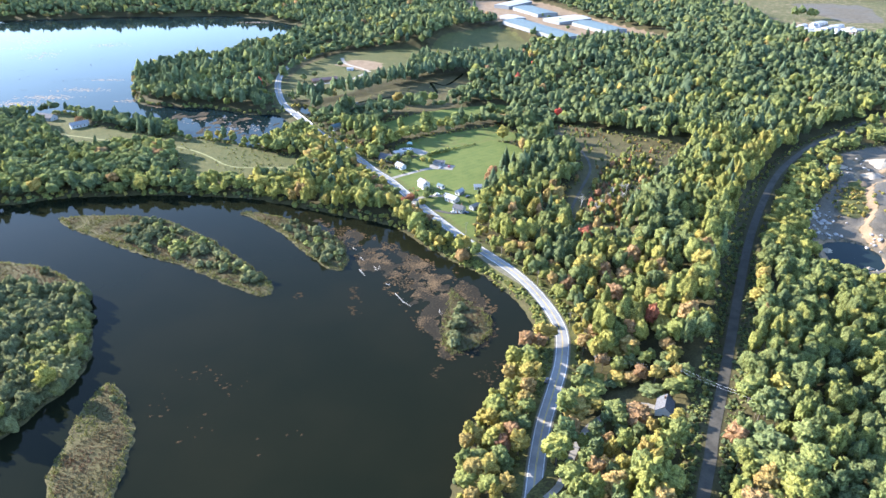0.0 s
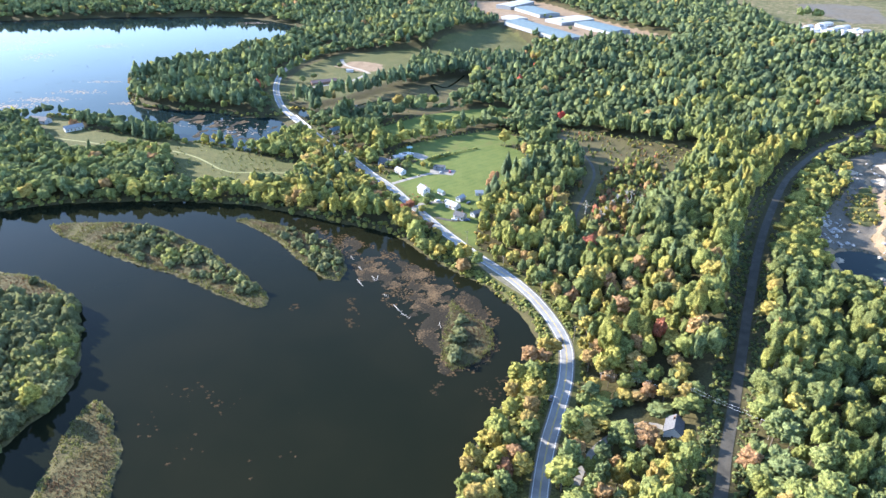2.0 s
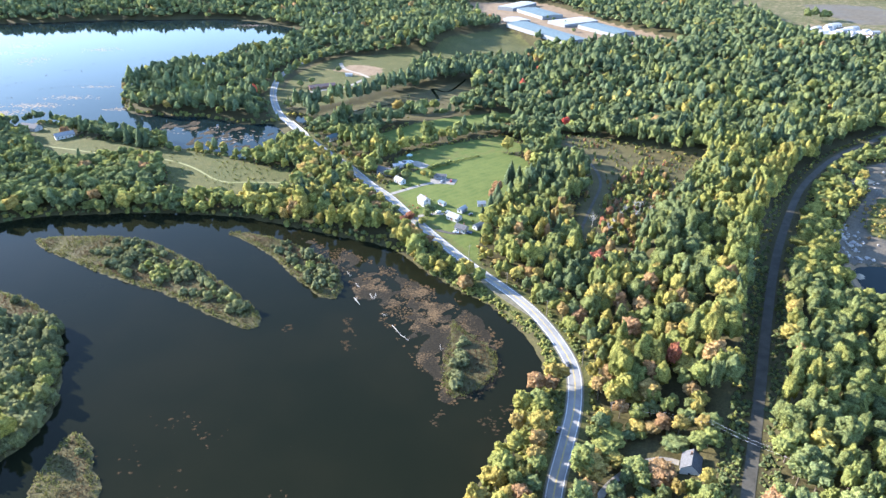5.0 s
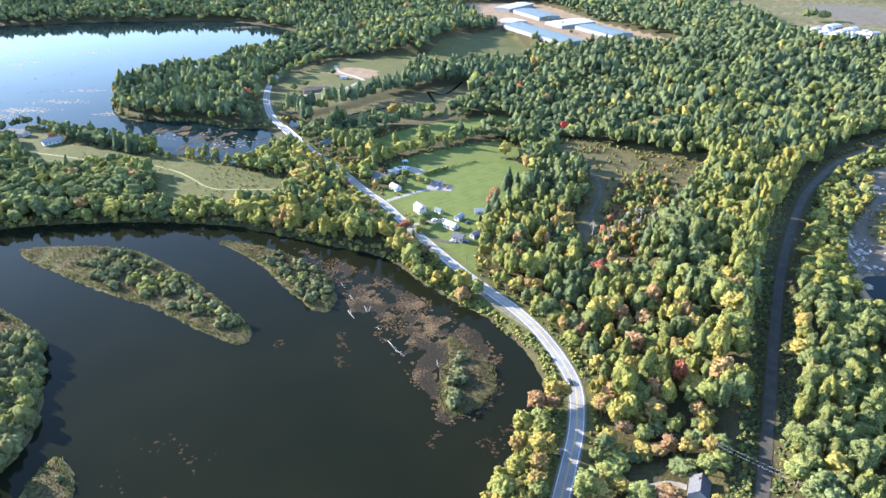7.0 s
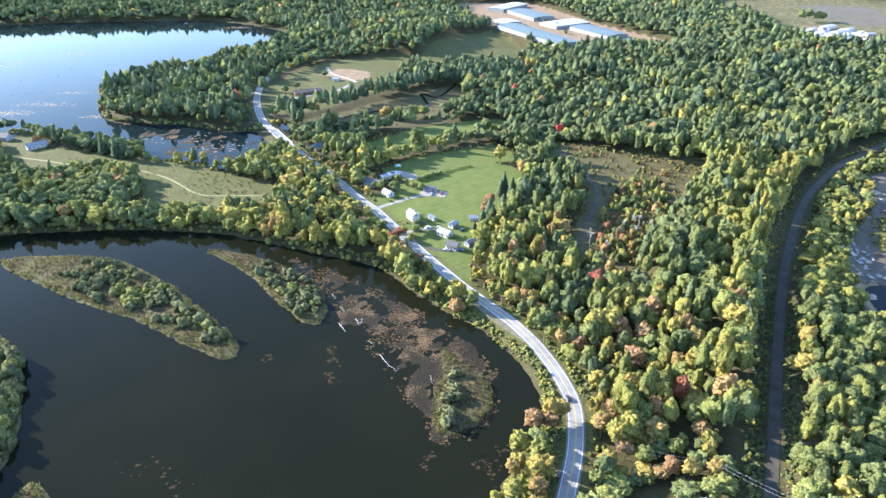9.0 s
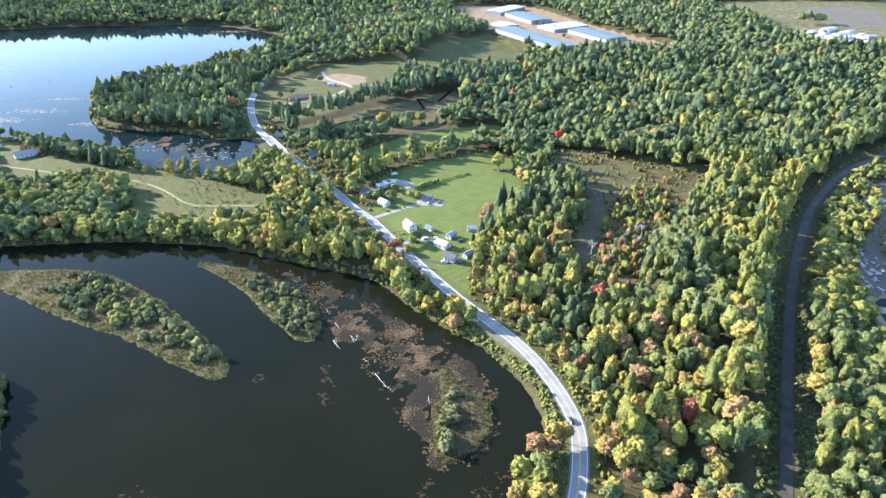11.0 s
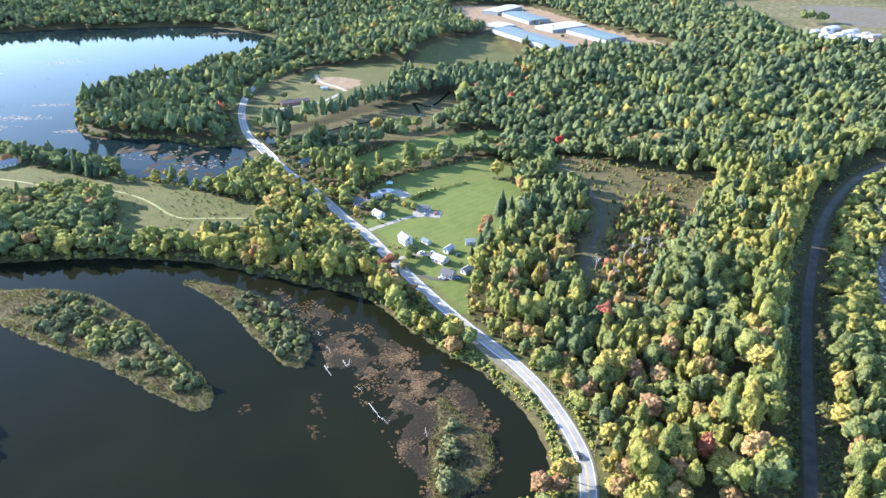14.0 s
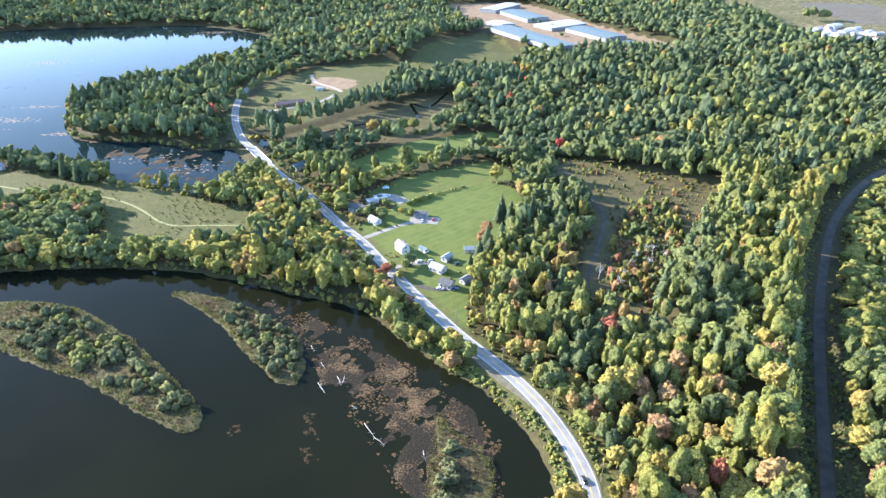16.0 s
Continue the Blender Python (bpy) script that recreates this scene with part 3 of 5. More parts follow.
def pine_crown(rng, tiers, arms, wide=0.30):
    """A conifer of height 1 from the origin up: a ragged dense body, and whorls of drooping boughs, each a folded blade."""
    sides, rings = 6, 5
    lev = np.linspace(0, 1, rings)[:, None]
    ang = np.arange(sides)[None] * 6.283 / sides + lev * 2.0
    wd = wide * 0.7 * (1 - lev) ** 0.8 * rng.uniform(0.7, 1.25, (rings, sides)) + 0.015
    body = np.stack([np.cos(ang) * wd, np.sin(ang) * wd, 0.14 + 0.84 * lev + rng.uniform(-0.04, 0.04, (rings, sides))], -1).reshape(-1, 3)
    quad = np.array([(i * sides + k, i * sides + (k + 1) % sides, (i + 1) * sides + (k + 1) % sides, (i + 1) * sides + k) for i in range(rings - 1) for k in range(sides)])
    face_up = body * [1, 1, 0] / (np.linalg.norm(body[:, :2], axis=1)[:, None] + 1e-6) + [0, 0, 0.45] + rng.normal(0, 0.3, body.shape)
    out = [(body, np.concatenate([quad[:, :3], quad[:, [0, 2, 3]]]), face_up / np.linalg.norm(face_up, axis=1)[:, None])]
    for i in range(tiers):
        s = i / (tiers - 1)
        z = 0.16 + 0.80 * s
        reach = (wide * (1 - s) ** 0.8 + 0.03) * rng.uniform(0.8, 1.15)
        n = max(4, int(arms * (1 - 0.5 * s)))
        a = rng.rand() * 6.283 + np.arange(n) * 6.283 / n + rng.normal(0, 0.25, n)
        q = reach * rng.uniform(0.65, 1.15, n)
        o, p = np.stack([np.cos(a), np.sin(a), 0 * a], 1), np.stack([-np.sin(a), np.cos(a), 0 * a], 1)
        zz = np.array([0, 0, 1.0])
        base = np.zeros((n, 3)) + zz * z
        drop = (0.05 - 0.16 * (1 - s))
        tip = base + o * q[:, None] + zz * (drop * q / max(wide, 0.01))[:, None]
        midp = base + o * (q * 0.55)[:, None] + zz * (0.028 + 0.02 * (1 - s))
        wd = (q * 0.42)[:, None]
        v = np.stack([base + zz * 0.03, midp + p * wd - zz * 0.02, tip, midp - p * wd - zz * 0.02], 1).reshape(-1, 3)
        k = 4 * np.arange(n)[:, None]
        lift = np.stack([o * 0.25 + zz, o * 0.6 + p * 0.5 + zz * 0.6, o + zz * 0.45, o * 0.6 - p * 0.5 + zz * 0.6], 1).reshape(-1, 3)
        out.append((v, np.concatenate([k + [0, 2, 1], k + [0, 3, 2]], 0), lift / np.linalg.norm(lift, axis=1)[:, None]))
    top = np.array([[0.03, 0, 0.9], [-0.02, 0.03, 0.9], [-0.02, -0.03, 0.9], [0, 0, 1.02]])
    out.append((top, np.array([[0, 1, 3], [1, 2, 3], [2, 0, 3]]), np.array([[0.9, 0, 0.4], [-0.5, 0.8, 0.4], [-0.5, -0.8, 0.4], [0, 0, 1.0]])))
    return join(out)


def trunk_mesh(high, thick, limbs, rng):
    """A tapered trunk with a few limbs that rise into the crown."""
    pieces = []

    def stick(a, b, r0, r1, n=6):
        a, b = np.array(a, float), np.array(b, float)
        d = (b - a) / np.linalg.norm(b - a)
        u = np.cross(d, [0.3, 0.9, 0.2])
        u /= np.linalg.norm(u)
        w = np.cross(d, u)
        t = np.arange(n) * 6.283 / n
        ring = np.cos(t)[:, None] * u + np.sin(t)[:, None] * w
        v = np.concatenate([a + ring * r0, b + ring * r1])
        f = [[i, (i + 1) % n, n + (i + 1) % n] for i in range(n)] + [[i, n + (i + 1) % n, n + i] for i in range(n)]
        pieces.append((v, np.array(f), np.concatenate([ring, ring])))

    stick((0, 0, -0.8), (0.1, 0.05, high * 0.55), thick, thick * 0.7)
    stick((0.1, 0.05, high * 0.55), (0.0, 0.1, high), thick * 0.7, thick * 0.2)
    for k in range(limbs):
        a = rng.rand() * 6.283
        z = high * rng.uniform(0.4, 0.7)
        r = high * rng.uniform(0.16, 0.26)
        stick((0.08, 0.05, z), (math.cos(a) * r, math.sin(a) * r, z + r * 1.1), thick * 0.4, thick * 0.12, 4)
    return join(pieces)


rng = np.random.RandomState(7)
# crowns for the trees that are joined into woods, fine and coarse
FINE = [broad_crown(rng, 36, 80, 0.115, 3, rng.uniform(0.9, 1.3), open_below=True) for _ in range(9)]
MIDDLE = [broad_crown(rng, 30, 12, 0.15, 3, rng.uniform(0.9, 1.3), open_below=True) for _ in range(8)]
COARSE = [broad_crown(rng, 18, 6, 0.22, 2, rng.uniform(0.9, 1.25), open_below=True) for _ in range(8)]


def pine_mass(core, sprays, size):
    """An old pine of height 1 from the origin up: a tapered, ragged mass of boughs."""
    v, f, nn = broad_crown(rng, 34, sprays, size, core, 1.0, 0.66, True, 0.13)
    up = np.clip((v[:, 2:] + 1) / 2, 0, 1.1)
    wide = rng.uniform(0.19, 0.25) * (1.08 - 0.52 * up ** 1.7)
    return np.concatenate([v[:, :2] * wide, 0.14 + 0.86 * up], 1), f, nn


PINE_FINE = [pine_mass(3, 24, 0.16) for _ in range(6)]
PINE_COARSE = [pine_mass(2, 10, 0.24) for _ in range(6)]
BUSH = [broad_crown(rng, 9, 14, 0.18, 2, 0.75, open_below=True) for _ in range(6)]
WILLOW_BUSH = [broad_crown(rng, 22, 24, 0.11, 3, 0.80, open_below=True) for _ in range(6)]
BUSH_COARSE = [broad_crown(rng, 8, 4, 0.26, 2, 0.75, open_below=True) for _ in range(6)]


def wood(name, protos, x, y, z, sx, sz, tint, mat, label, category="forest"):
    """Many plants joined into one mesh of kind stuff: sx is the half width and sz the scale upwards of each."""
    if len(x) == 0:
        return
    r = np.random.RandomState(len(x))
    which, turn = r.randint(0, len(protos), len(x)), r.rand(len(x)) * 6.283
    vs, fs, ts, ns, n = [], [], [], [], 0
    for k, (v, f, nn) in enumerate(protos):
        q = np.where(which == k)[0]
        if len(q) == 0:
            continue
        c, s = np.cos(turn[q])[:, None], np.sin(turn[q])[:, None]
        px = (v[:, 0] * c - v[:, 1] * s) * sx[q][:, None] + x[q][:, None]
        py = (v[:, 0] * s + v[:, 1] * c) * sx[q][:, None] + y[q][:, None]
        pz = v[:, 2] * sz[q][:, None] + z[q][:, None]
        vs.append(np.stack([px, py, pz], -1).reshape(-1, 3))
        fs.append((f[None] + (n + np.arange(len(q)) * len(v))[:, None, None]).reshape(-1, 3))
        ts.append(np.repeat(tint[q], len(v)))
        ns.append(np.stack([nn[:, 0] * c - nn[:, 1] * s, nn[:, 0] * s + nn[:, 1] * c, nn[:, 2] + 0 * c], -1).reshape(-1, 3))
        n += len(q) * len(v)
    ob = new(name, mesh_of(name, np.concatenate(vs), np.concatenate(fs), mat, np.concatenate(ts), True, np.concatenate(ns)))
    return tagged(ob, label, category, kind="stuff")


def scatter(x0, x1, y0, y1, gap, seed):
    r = np.random.RandomState(seed)
    ax, ay = np.meshgrid(np.arange(x0, x1, gap), np.arange(y0, y1, gap * 0.9))
    ax = ax + (np.arange(ax.shape[0]) % 2)[:, None] * gap * 0.5
    return ax.ravel() + r.uniform(-0.36, 0.36, ax.size) * gap, ay.ravel() + r.uniform(-0.36, 0.36, ax.size) * gap


# round buildings and single trees the wood keeps clear
CLEAR_SPOTS = [(-150, 812, 16), (-130, 822, 14), (-167, 806, 13), (140, 1130, 30), (165, 1075, 28), (120, 1180, 30), (190, 1030, 24), (102, 231, 8), (97, 222, 6), (90, 237, 9), (-50, 560, 16), (-37, 537, 12), (-109, 644, 11), (-152, 828, 16), (-140, 834, 16), (-168, 820, 14), (-370, 648, 16), (-416, 672, 15), (-199, 1334, 20),
               (303, 1042, 34), (320, 1015, 20), (137, 285, 8), (13, 377, 7), (120, 672, 6), (103, 513, 5), (53, 464, 5), (41, 510, 7), (57, 607, 7), (-231, 622, 8), (-208, 622, 8), (-170, 607, 8), (-32, 594, 9), (620, 1050, 40), (600, 1060, 30), (572, 1080, 30), (-41, 571, 12)]
OPEN_LAND = ("pit", "lawn", "field_north", "field_creek", "meadow", "ballfield", "marsh", "clearing", "yard", "old_field", "far_field")


def free_of(s, edge=0.0):
    ok = (s["land"] > 0.9) & (s["isle"] < -3) & (s["road"] > 7.0) & (s["drive"] > 3.4) & (s["dirt"] > 8.0) & (s["dirt_side"] > 7.5)
    ok &= ~((s["land"] < 19) & (s["road"] < 24) & (s["y"] > 290) & (s["y"] < 374))
    for k in OPEN_LAND:
        ok &= s[k] < -2.0 + edge
    for cx, cy, rr in CLEAR_SPOTS + [(q[0], q[1], 9) for q in TREE_ROW]:
        ok &= np.hypot(s["x"] - cx, s["y"] - cy) > rr
    return ok


# nearer woods, then farther
batches = []
for x0, x1, y0, y1, gap, seed in ((-60, 330, -260, 120, 12.5, 5), (-420, 420, 120, 640, 7.4, 1), (-560, 640, 640, 1000, 8.7, 2), (-900, 900, 1000, 1800, 11.0, 3), (-560, -420, 380, 640, 8.0, 4)):
    x, y = scatter(x0, x1, y0, y1, gap, seed)
    wide = np.where(y < 120, 400, 0.63 * y + 85)
    keep = np.abs(x) < wide
    x, y = x[keep], y[keep]
    s = survey(x, y)
    ok = free_of(s) & (np.random.RandomState(seed + 70).rand(len(x)) > 0.03 + 0.14 * (ripple(x, y, 44, 27) > 0.3) * (x > 20) * (y < 640))
    batches.append(dict(x=x[ok], y=y[ok], z=s["z"][ok], road=s["road"][ok], land=s["land"][ok], dirt=s["dirt"][ok], band=s["pine_band"][ok], old=s["old_field"][ok], meadow=s["meadow"][ok], pit=s["pit"][ok]))
T = {k: np.concatenate([b[k] for b in batches]) for k in batches[0]}
r = np.random.RandomState(11)
n = len(T["x"])
mix = 0.5 + 0.35 * ripple(T["x"], T["y"], 90, 21) + 0.25 * ripple(T["x"], T["y"], 30, 22)
pine = (r.rand(n) < np.clip(0.10 + 0.5 * (mix - 0.75) + 0.10 * step_up(T["y"], 500, 800), 0.02, 0.75)) & ~((T["road"] < 26) & (T["y"] < 420)) & (T["y"] > 290)
pine |= (T["band"] < 26) & (r.rand(n) < 0.7)
pine |= (T["x"] < -150) & (T["y"] > 640) & (T["y"] < 900) & (r.rand(n) < 0.15)
tall = r.uniform(12.0, 20.5, n)
strip = (T["road"] < 30) & (T["land"] < 34) & (T["y"] < 395)
tall = tall * (1 + 0.30 * ripple(T["x"], T["y"], 48, 25))
tall = np.where(strip, r.uniform(9.5, 14.5, n), tall)
tall = np.where((T["meadow"] > -34) | ((T["x"] < -110) & (T["y"] < 700)), r.uniform(9.5, 15.0, n), tall)
low = (T["road"] < 19) & (T["y"] > 395) & (T["y"] < 780)
river_side = T["x"] < np.interp(T["y"], LINES["road"][:, 1], LINES["road"][:, 0])
tall = np.where(low, r.uniform(4.5, 8.0, n), tall)
hides = river_side & (T["road"] < 24) & (T["y"] > 430) & (T["y"] < 650)
tall = np.where(hides, np.where(T["y"] > 535, r.uniform(9.0, 12.5, n), r.uniform(6.5, 9.0, n)), tall)
low &= ~hides
tall = np.where((T["meadow"] > -40) & (T["y"] > 590), r.uniform(9.5, 14.5, n), tall)
tall = np.where(pine, tall * 1.2, tall)
rad = np.where(strip, r.uniform(3.2, 5.2, n), 3.1 + 3.6 * r.rand(n) ** 1.5)
rad = np.where((T["x"] < -110) & (T["y"] < 640), rad * 1.15, rad)
rad = np.where(low, r.uniform(2.0, 3.4, n), rad)
rad = rad * np.where(T["y"] > 1000, 1.52, np.where(T["y"] > 640, 1.22, 1.0))
dirt_west = T["x"] < np.interp(T["y"], LINES["dirt"][:, 1], LINES["dirt"][:, 0])
tall = np.where((T["dirt"] < 28) & (T["y"] < 640), np.where(dirt_west, r.uniform(19, 25, n), r.uniform(14, 19, n)), tall)
tall = np.where(np.hypot(T["x"] - 94, T["y"] - 236) < 34, r.uniform(8.5, 12.0, n), tall)
tall = np.where(np.hypot(T["x"] - 84, T["y"] - 241) < 15, r.uniform(4.5, 7.0, n), tall)
tall = np.where(T["band"] < 26, np.where(pine, r.uniform(21, 26, n), r.uniform(15, 20, n)), tall)
tall = np.where((T["old"] > -55) & (T["x"] < 60), r.uniform(19, 25, n), tall)
tall = np.where((T["pit"] > -40), r.uniform(8, 11.5, n), tall)
# the 0.15 ridge term puts the sunlit slope's brightness into the leaf tint
tint = np.clip(0.19 + 0.10 * (1 - step_up(T["y"], 380, 640)) * step_up(T["x"], -60, 70) + 0.11 * ((T["land"] < 26) | ((T["x"] > -170) & (T["x"] < 30))) * (T["y"] < 600) + 0.15 * step_up(T["x"] - 0.28 * (T["y"] - 490), 165, 205) * step_up(T["y"], 380, 480) * (1 - step_up(T["y"], 640, 800)) - 0.035 * step_up(T["y"], 600, 760) + 0.02 * (1 - step_up(T["y"], 300, 460)) * (T["x"] > 0) + 0.02 * step_up(T["x"] - 0.13 * (T["y"] - 300), 138, 165) * (T["y"] < 560) + 0.10 * ((T["x"] > -170) & (T["x"] < 10) & (T["y"] > 420) & (T["y"] < 660)) + 0.05 * ((T["x"] < -110) & (T["y"] < 640)) + 0.075 * r.normal(0, 1, n) + 0.11 * ripple(T["x"], T["y"], 80, 23), 0.08, 0.55)
near_road = (T["y"] < 480) & (T["x"] < 135) & (T["x"] > -40)
warm = r.rand(n) < np.where(strip, 0.42, np.where(near_road, 0.27, np.where((T["x"] < 0) & (T["x"] > -130) & (T["y"] < 600), 0.27, 0.03)))
tint = np.where(warm, 0.47 + 0.36 * r.rand(n) ** 1.7, tint)
tint = np.where(r.rand(n) < 0.0007, 0.95, tint)

# single trees nearest to the road's bend, about three hundred of a kind
rank = np.hypot((T["x"] - 60), (T["y"] - 180))
order = np.argsort(rank)
single = np.zeros(n, bool)
kinds = {}
for kind, mask in (("autumn_tree", warm & ~pine), ("broadleaf_tree", ~warm & ~pine), ("pine_tree", pine)):
    pick = [i for i in order if mask[i]][:190 if kind != "pine_tree" else 80]
    pick = [i for i in pick if rank[i] < 330]
    single[pick] = True
    kinds[kind] = pick

rng = np.random.RandomState(5)
LABELS = {"autumn_tree": "autumn broadleaf tree with yellow and orange leaves", "broadleaf_tree": "green broadleaf tree with a lobed leafy crown", "pine_tree": "tall dark green pine with layered boughs"}
TINTS = {"autumn_tree": (0.52, 0.58, 0.64, 0.70, 0.77, 0.86), "broadleaf_tree": (0.14, 0.20, 0.26, 0.32, 0.38, 0.45), "pine_tree": (0.3, 0.5, 0.7)}
for kind, picks in kinds.items():
    models = []
    for tv in TINTS[kind]:
        for rep in range(2):
            if kind == "pine_tree":
                v, f, nn = pine_crown(rng, 15, 13, rng.uniform(0.2, 0.26))
                v = v * 17
                mat = NEEDLE
            else:
                flat = rng.uniform(1.15, 1.6)
                v, f, nn = broad_crown(rng, 46, 170, 0.09, 4, flat, open_below=True)
                v = v * 4.1 + [0, 0, 14.6 - 4.1 * flat * 1.05]
                mat = LEAF
            crown = mesh_of("crown", v, f, mat, np.full(len(v), tv), True, nn)
            v, f, nn = trunk_mesh(11.0 if mat is LEAF else 15.5, 0.26, 4 if mat is LEAF else 0, rng)
            models.append((tv, crown, mesh_of("trunk", v, f, BARK)))
    for i in picks:
        tv = tint[i] if kind != "pine_tree" else r.choice(TINTS[kind])
        best = sorted(models, key=lambda mdl: abs(mdl[0] - tv))[:2]
        _, crown, trunk = best[r.randint(0, 2)]
        root = new(kind)
        k, w = tall[i] / (14.6 if kind != "pine_tree" else 17), rad[i] / 4.0
        root.matrix_world = Matrix.LocRotScale((T["x"][i], T["y"][i], T["z"][i]), Euler((0, 0, r.rand() * 6.283)), (w if kind != "pine_tree" else k, w if kind != "pine_tree" else k, k))
        for nm, data in (("crown", crown), ("trunk", trunk)):
            new(nm, data).parent = root
        tagged(root, LABELS[kind], "tree", group="trees beside the road")

for name, mask, models, mat in (("broadleaf_wood", ~pine, (FINE, MIDDLE, COARSE), LEAF), ("pine_wood", pine, (PINE_FINE, PINE_FINE, PINE_COARSE), NEEDLE)):
    for model, y0, y1 in zip(models, (120, 430, 680), (430, 680, 9999)):
        q = np.where(mask & ~single & (T["y"] >= y0) & (T["y"] < y1))[0]
        up = tall[q] * (0.40 if mat is LEAF else 1.0)
        zz = T["z"][q] + (tall[q] - up * 1.12 if mat is LEAF else 0)
        half = rad[q] if mat is LEAF else tall[q]
        tv = tint[q] if mat is LEAF else r.uniform(0.1, 0.9, len(q))
        wood(name, model, T["x"][q], T["y"][q], zz, half, up, tv, mat,
             "mixed autumn broadleaf forest canopy" if mat is LEAF else "dark pines standing among the forest")

behind = np.where(~single & (T["y"] < 120))[0]
wood("broadleaf_wood", COARSE, T["x"][behind], T["y"][behind], T["z"][behind] + tall[behind] * 0.55, rad[behind] * 1.25, tall[behind] * 0.4, tint[behind], LEAF, "mixed autumn broadleaf forest canopy")

# undergrowth along forest edges, road and river banks
x, y = scatter(-420, 420, 150, 700, 4.7, 31)
xf, yf = scatter(-560, -120, 700, 1180, 5.0, 32)
x, y = np.concatenate([x, xf]), np.concatenate([y, yf])
s = survey(x, y)
edge = (line_distance(curve_through(LAY_BY), x, y) > 6) & (s["land"] > 0.3) & (s["isle"] < -3) & (s["road"] > 6.2) & (s["drive"] > 3) & (s["dirt"] > 5.5)
for k in OPEN_LAND:
    edge &= s[k] < 0.5
lim = (s["land"] < np.where(y > 700, 5, 9)) | ((s["road"] < 13) & (y < 700)) | (s["dirt"] < 12) | ((np.max([s[k] for k in OPEN_LAND], 0) > -7) & (y < 700))
ok = edge & lim & (np.abs(x) < 0.63 * y + 60)
rr = np.random.RandomState(4)
x, y, z = x[ok], y[ok], s["z"][ok]
size = rr.uniform(0.9, 2.0, len(x)) * np.where(y > 700, 1.7, np.where((s["land"][ok] < 8) & (x < 20), 1.75, 1.0))
wood("undergrowth", BUSH_COARSE, x, y, z + size * 0.35, size, size, np.clip(rr.normal(0.36, 0.15, len(x)), 0.1, 0.85), LEAF, "low green and yellow bushes along banks and forest edges", "bushes")

# thicker growth on the bank below the road's bend and along the dirt road
x, y = scatter(-60, 200, 150, 480, 2.0, 33)
s = survey(x, y)
layby = line_distance(curve_through(LAY_BY), x, y)
bank = (layby > 5.5) & (s["land"] > 0.6) & (s["land"] < 20) & (s["road"] > 5.2) & (s["road"] < 24) & (y > 200) & (s["isle"] < -3)
lane = (s["dirt"] > 3.6) & (s["dirt"] < 11) & (y > 160)
rr = np.random.RandomState(14)
ok = (bank | lane) & (s["lawn"] < 0) & (s["drive"] > 3) & (rr.rand(len(x)) < 0.8)
x, y, z, lane = x[ok], y[ok], s["z"][ok], lane[ok]
size = 0.65 + 1.3 * rr.rand(len(x)) ** 2 + 0.25 * ripple(x, y, 15, 36)
wood("undergrowth", BUSH_COARSE, x, y, z + size * 0.3, size * 1.15, size * 1.05, np.clip(np.where(lane, rr.normal(0.22, 0.1, len(x)), 0.36 + 0.10 * ripple(x, y, 18, 35) + rr.normal(0, 0.03, len(x))), 0.05, 0.8), LEAF, "low green and yellow bushes along banks and forest edges", "bushes")

# willow shrubs on the islands
x, y = scatter(-430, 40, 150, 460, 4.7, 41)
s = survey(x, y)
patch = ripple(x, y, 26, 42)
dens = np.where(s["west"] > 2, np.where(y > 345, -0.4, 0.9), np.where(s["long"] > 5, 0.75 - 0.014 * np.abs(x + 175), np.where(s["mid"] > 3, 0.25, np.where(s["round"] > 4, 0.55 - 0.14 * np.abs(x - 8 - 0.06 * (y - 310)), np.where(s["point"] > 3, -0.9, -9)))))
ok = (patch + dens > 0.15) & (s["isle"] > 2) & (np.abs(x) < 0.63 * y + 80)
rr = np.random.RandomState(6)
x, y, z, west = x[ok], y[ok], s["z"][ok], s["west"][ok] > 0
size = (1.3 + 2.0 * rr.rand(len(x)) ** 1.6) * np.where(west, 1.9, 1.25)
wood("willow_thicket", WILLOW_BUSH, x, y, z + size * 0.45, size, size * np.where(west, 1.4, 1.1), np.clip(0.42 + 0.25 * ripple(x, y, 30, 43) + rr.normal(0, 0.14, len(x)), 0.05, 1), WILLOW, "grey-green willow shrubs on the marshy islands", "bushes")
# scrub in the clearing, the meadow and the marsh
x, y = scatter(-430, 250, 380, 830, 4.2, 51)
s = survey(x, y)
rr = np.random.RandomState(8)
thick = line_distance(np.array([(160, 560), (186, 556), (178, 520), (164, 482), (143, 440), (122, 415), (108, 440), (120, 490), (138, 530)], float), x, y, True)
pr = np.where(s["clearing"] > 0, np.where(thick > 0, 0.95, 0.5 + 0.35 * ripple(x, y, 26, 53)), np.where((s["meadow"] > 0) & (y < 640) & (x > -330), 0.75 * (ripple(x, y, 40, 52) > -0.15 - 0.004 * (x + 250)), np.where(s["marsh"] > 0, 0.05, 0)))
ok = rr.rand(len(x)) < pr
ok &= s["track"] > 5
x, y, z = x[ok], y[ok], s["z"][ok]
size = (0.9 + 2.4 * rr.rand(len(x)) ** 2) * np.where(x > 80, np.where(thick[ok] > 0, 1.15, 0.62), 0.38)
wood("scrub", BUSH, x, y, z + size * 0.5, size, size * np.where(x > 80, 2.3, 0.8), np.where(x > 80, rr.choice([0.16, 0.2, 0.24, 0.28, 0.3, 0.34, 0.38, 0.42, 0.46, 0.55, 0.66, 0.74, 0.86], len(x)), rr.choice([0.3, 0.34, 0.38, 0.42], len(x))), LEAF, "young scrub trees with green and reddish leaves", "bushes")

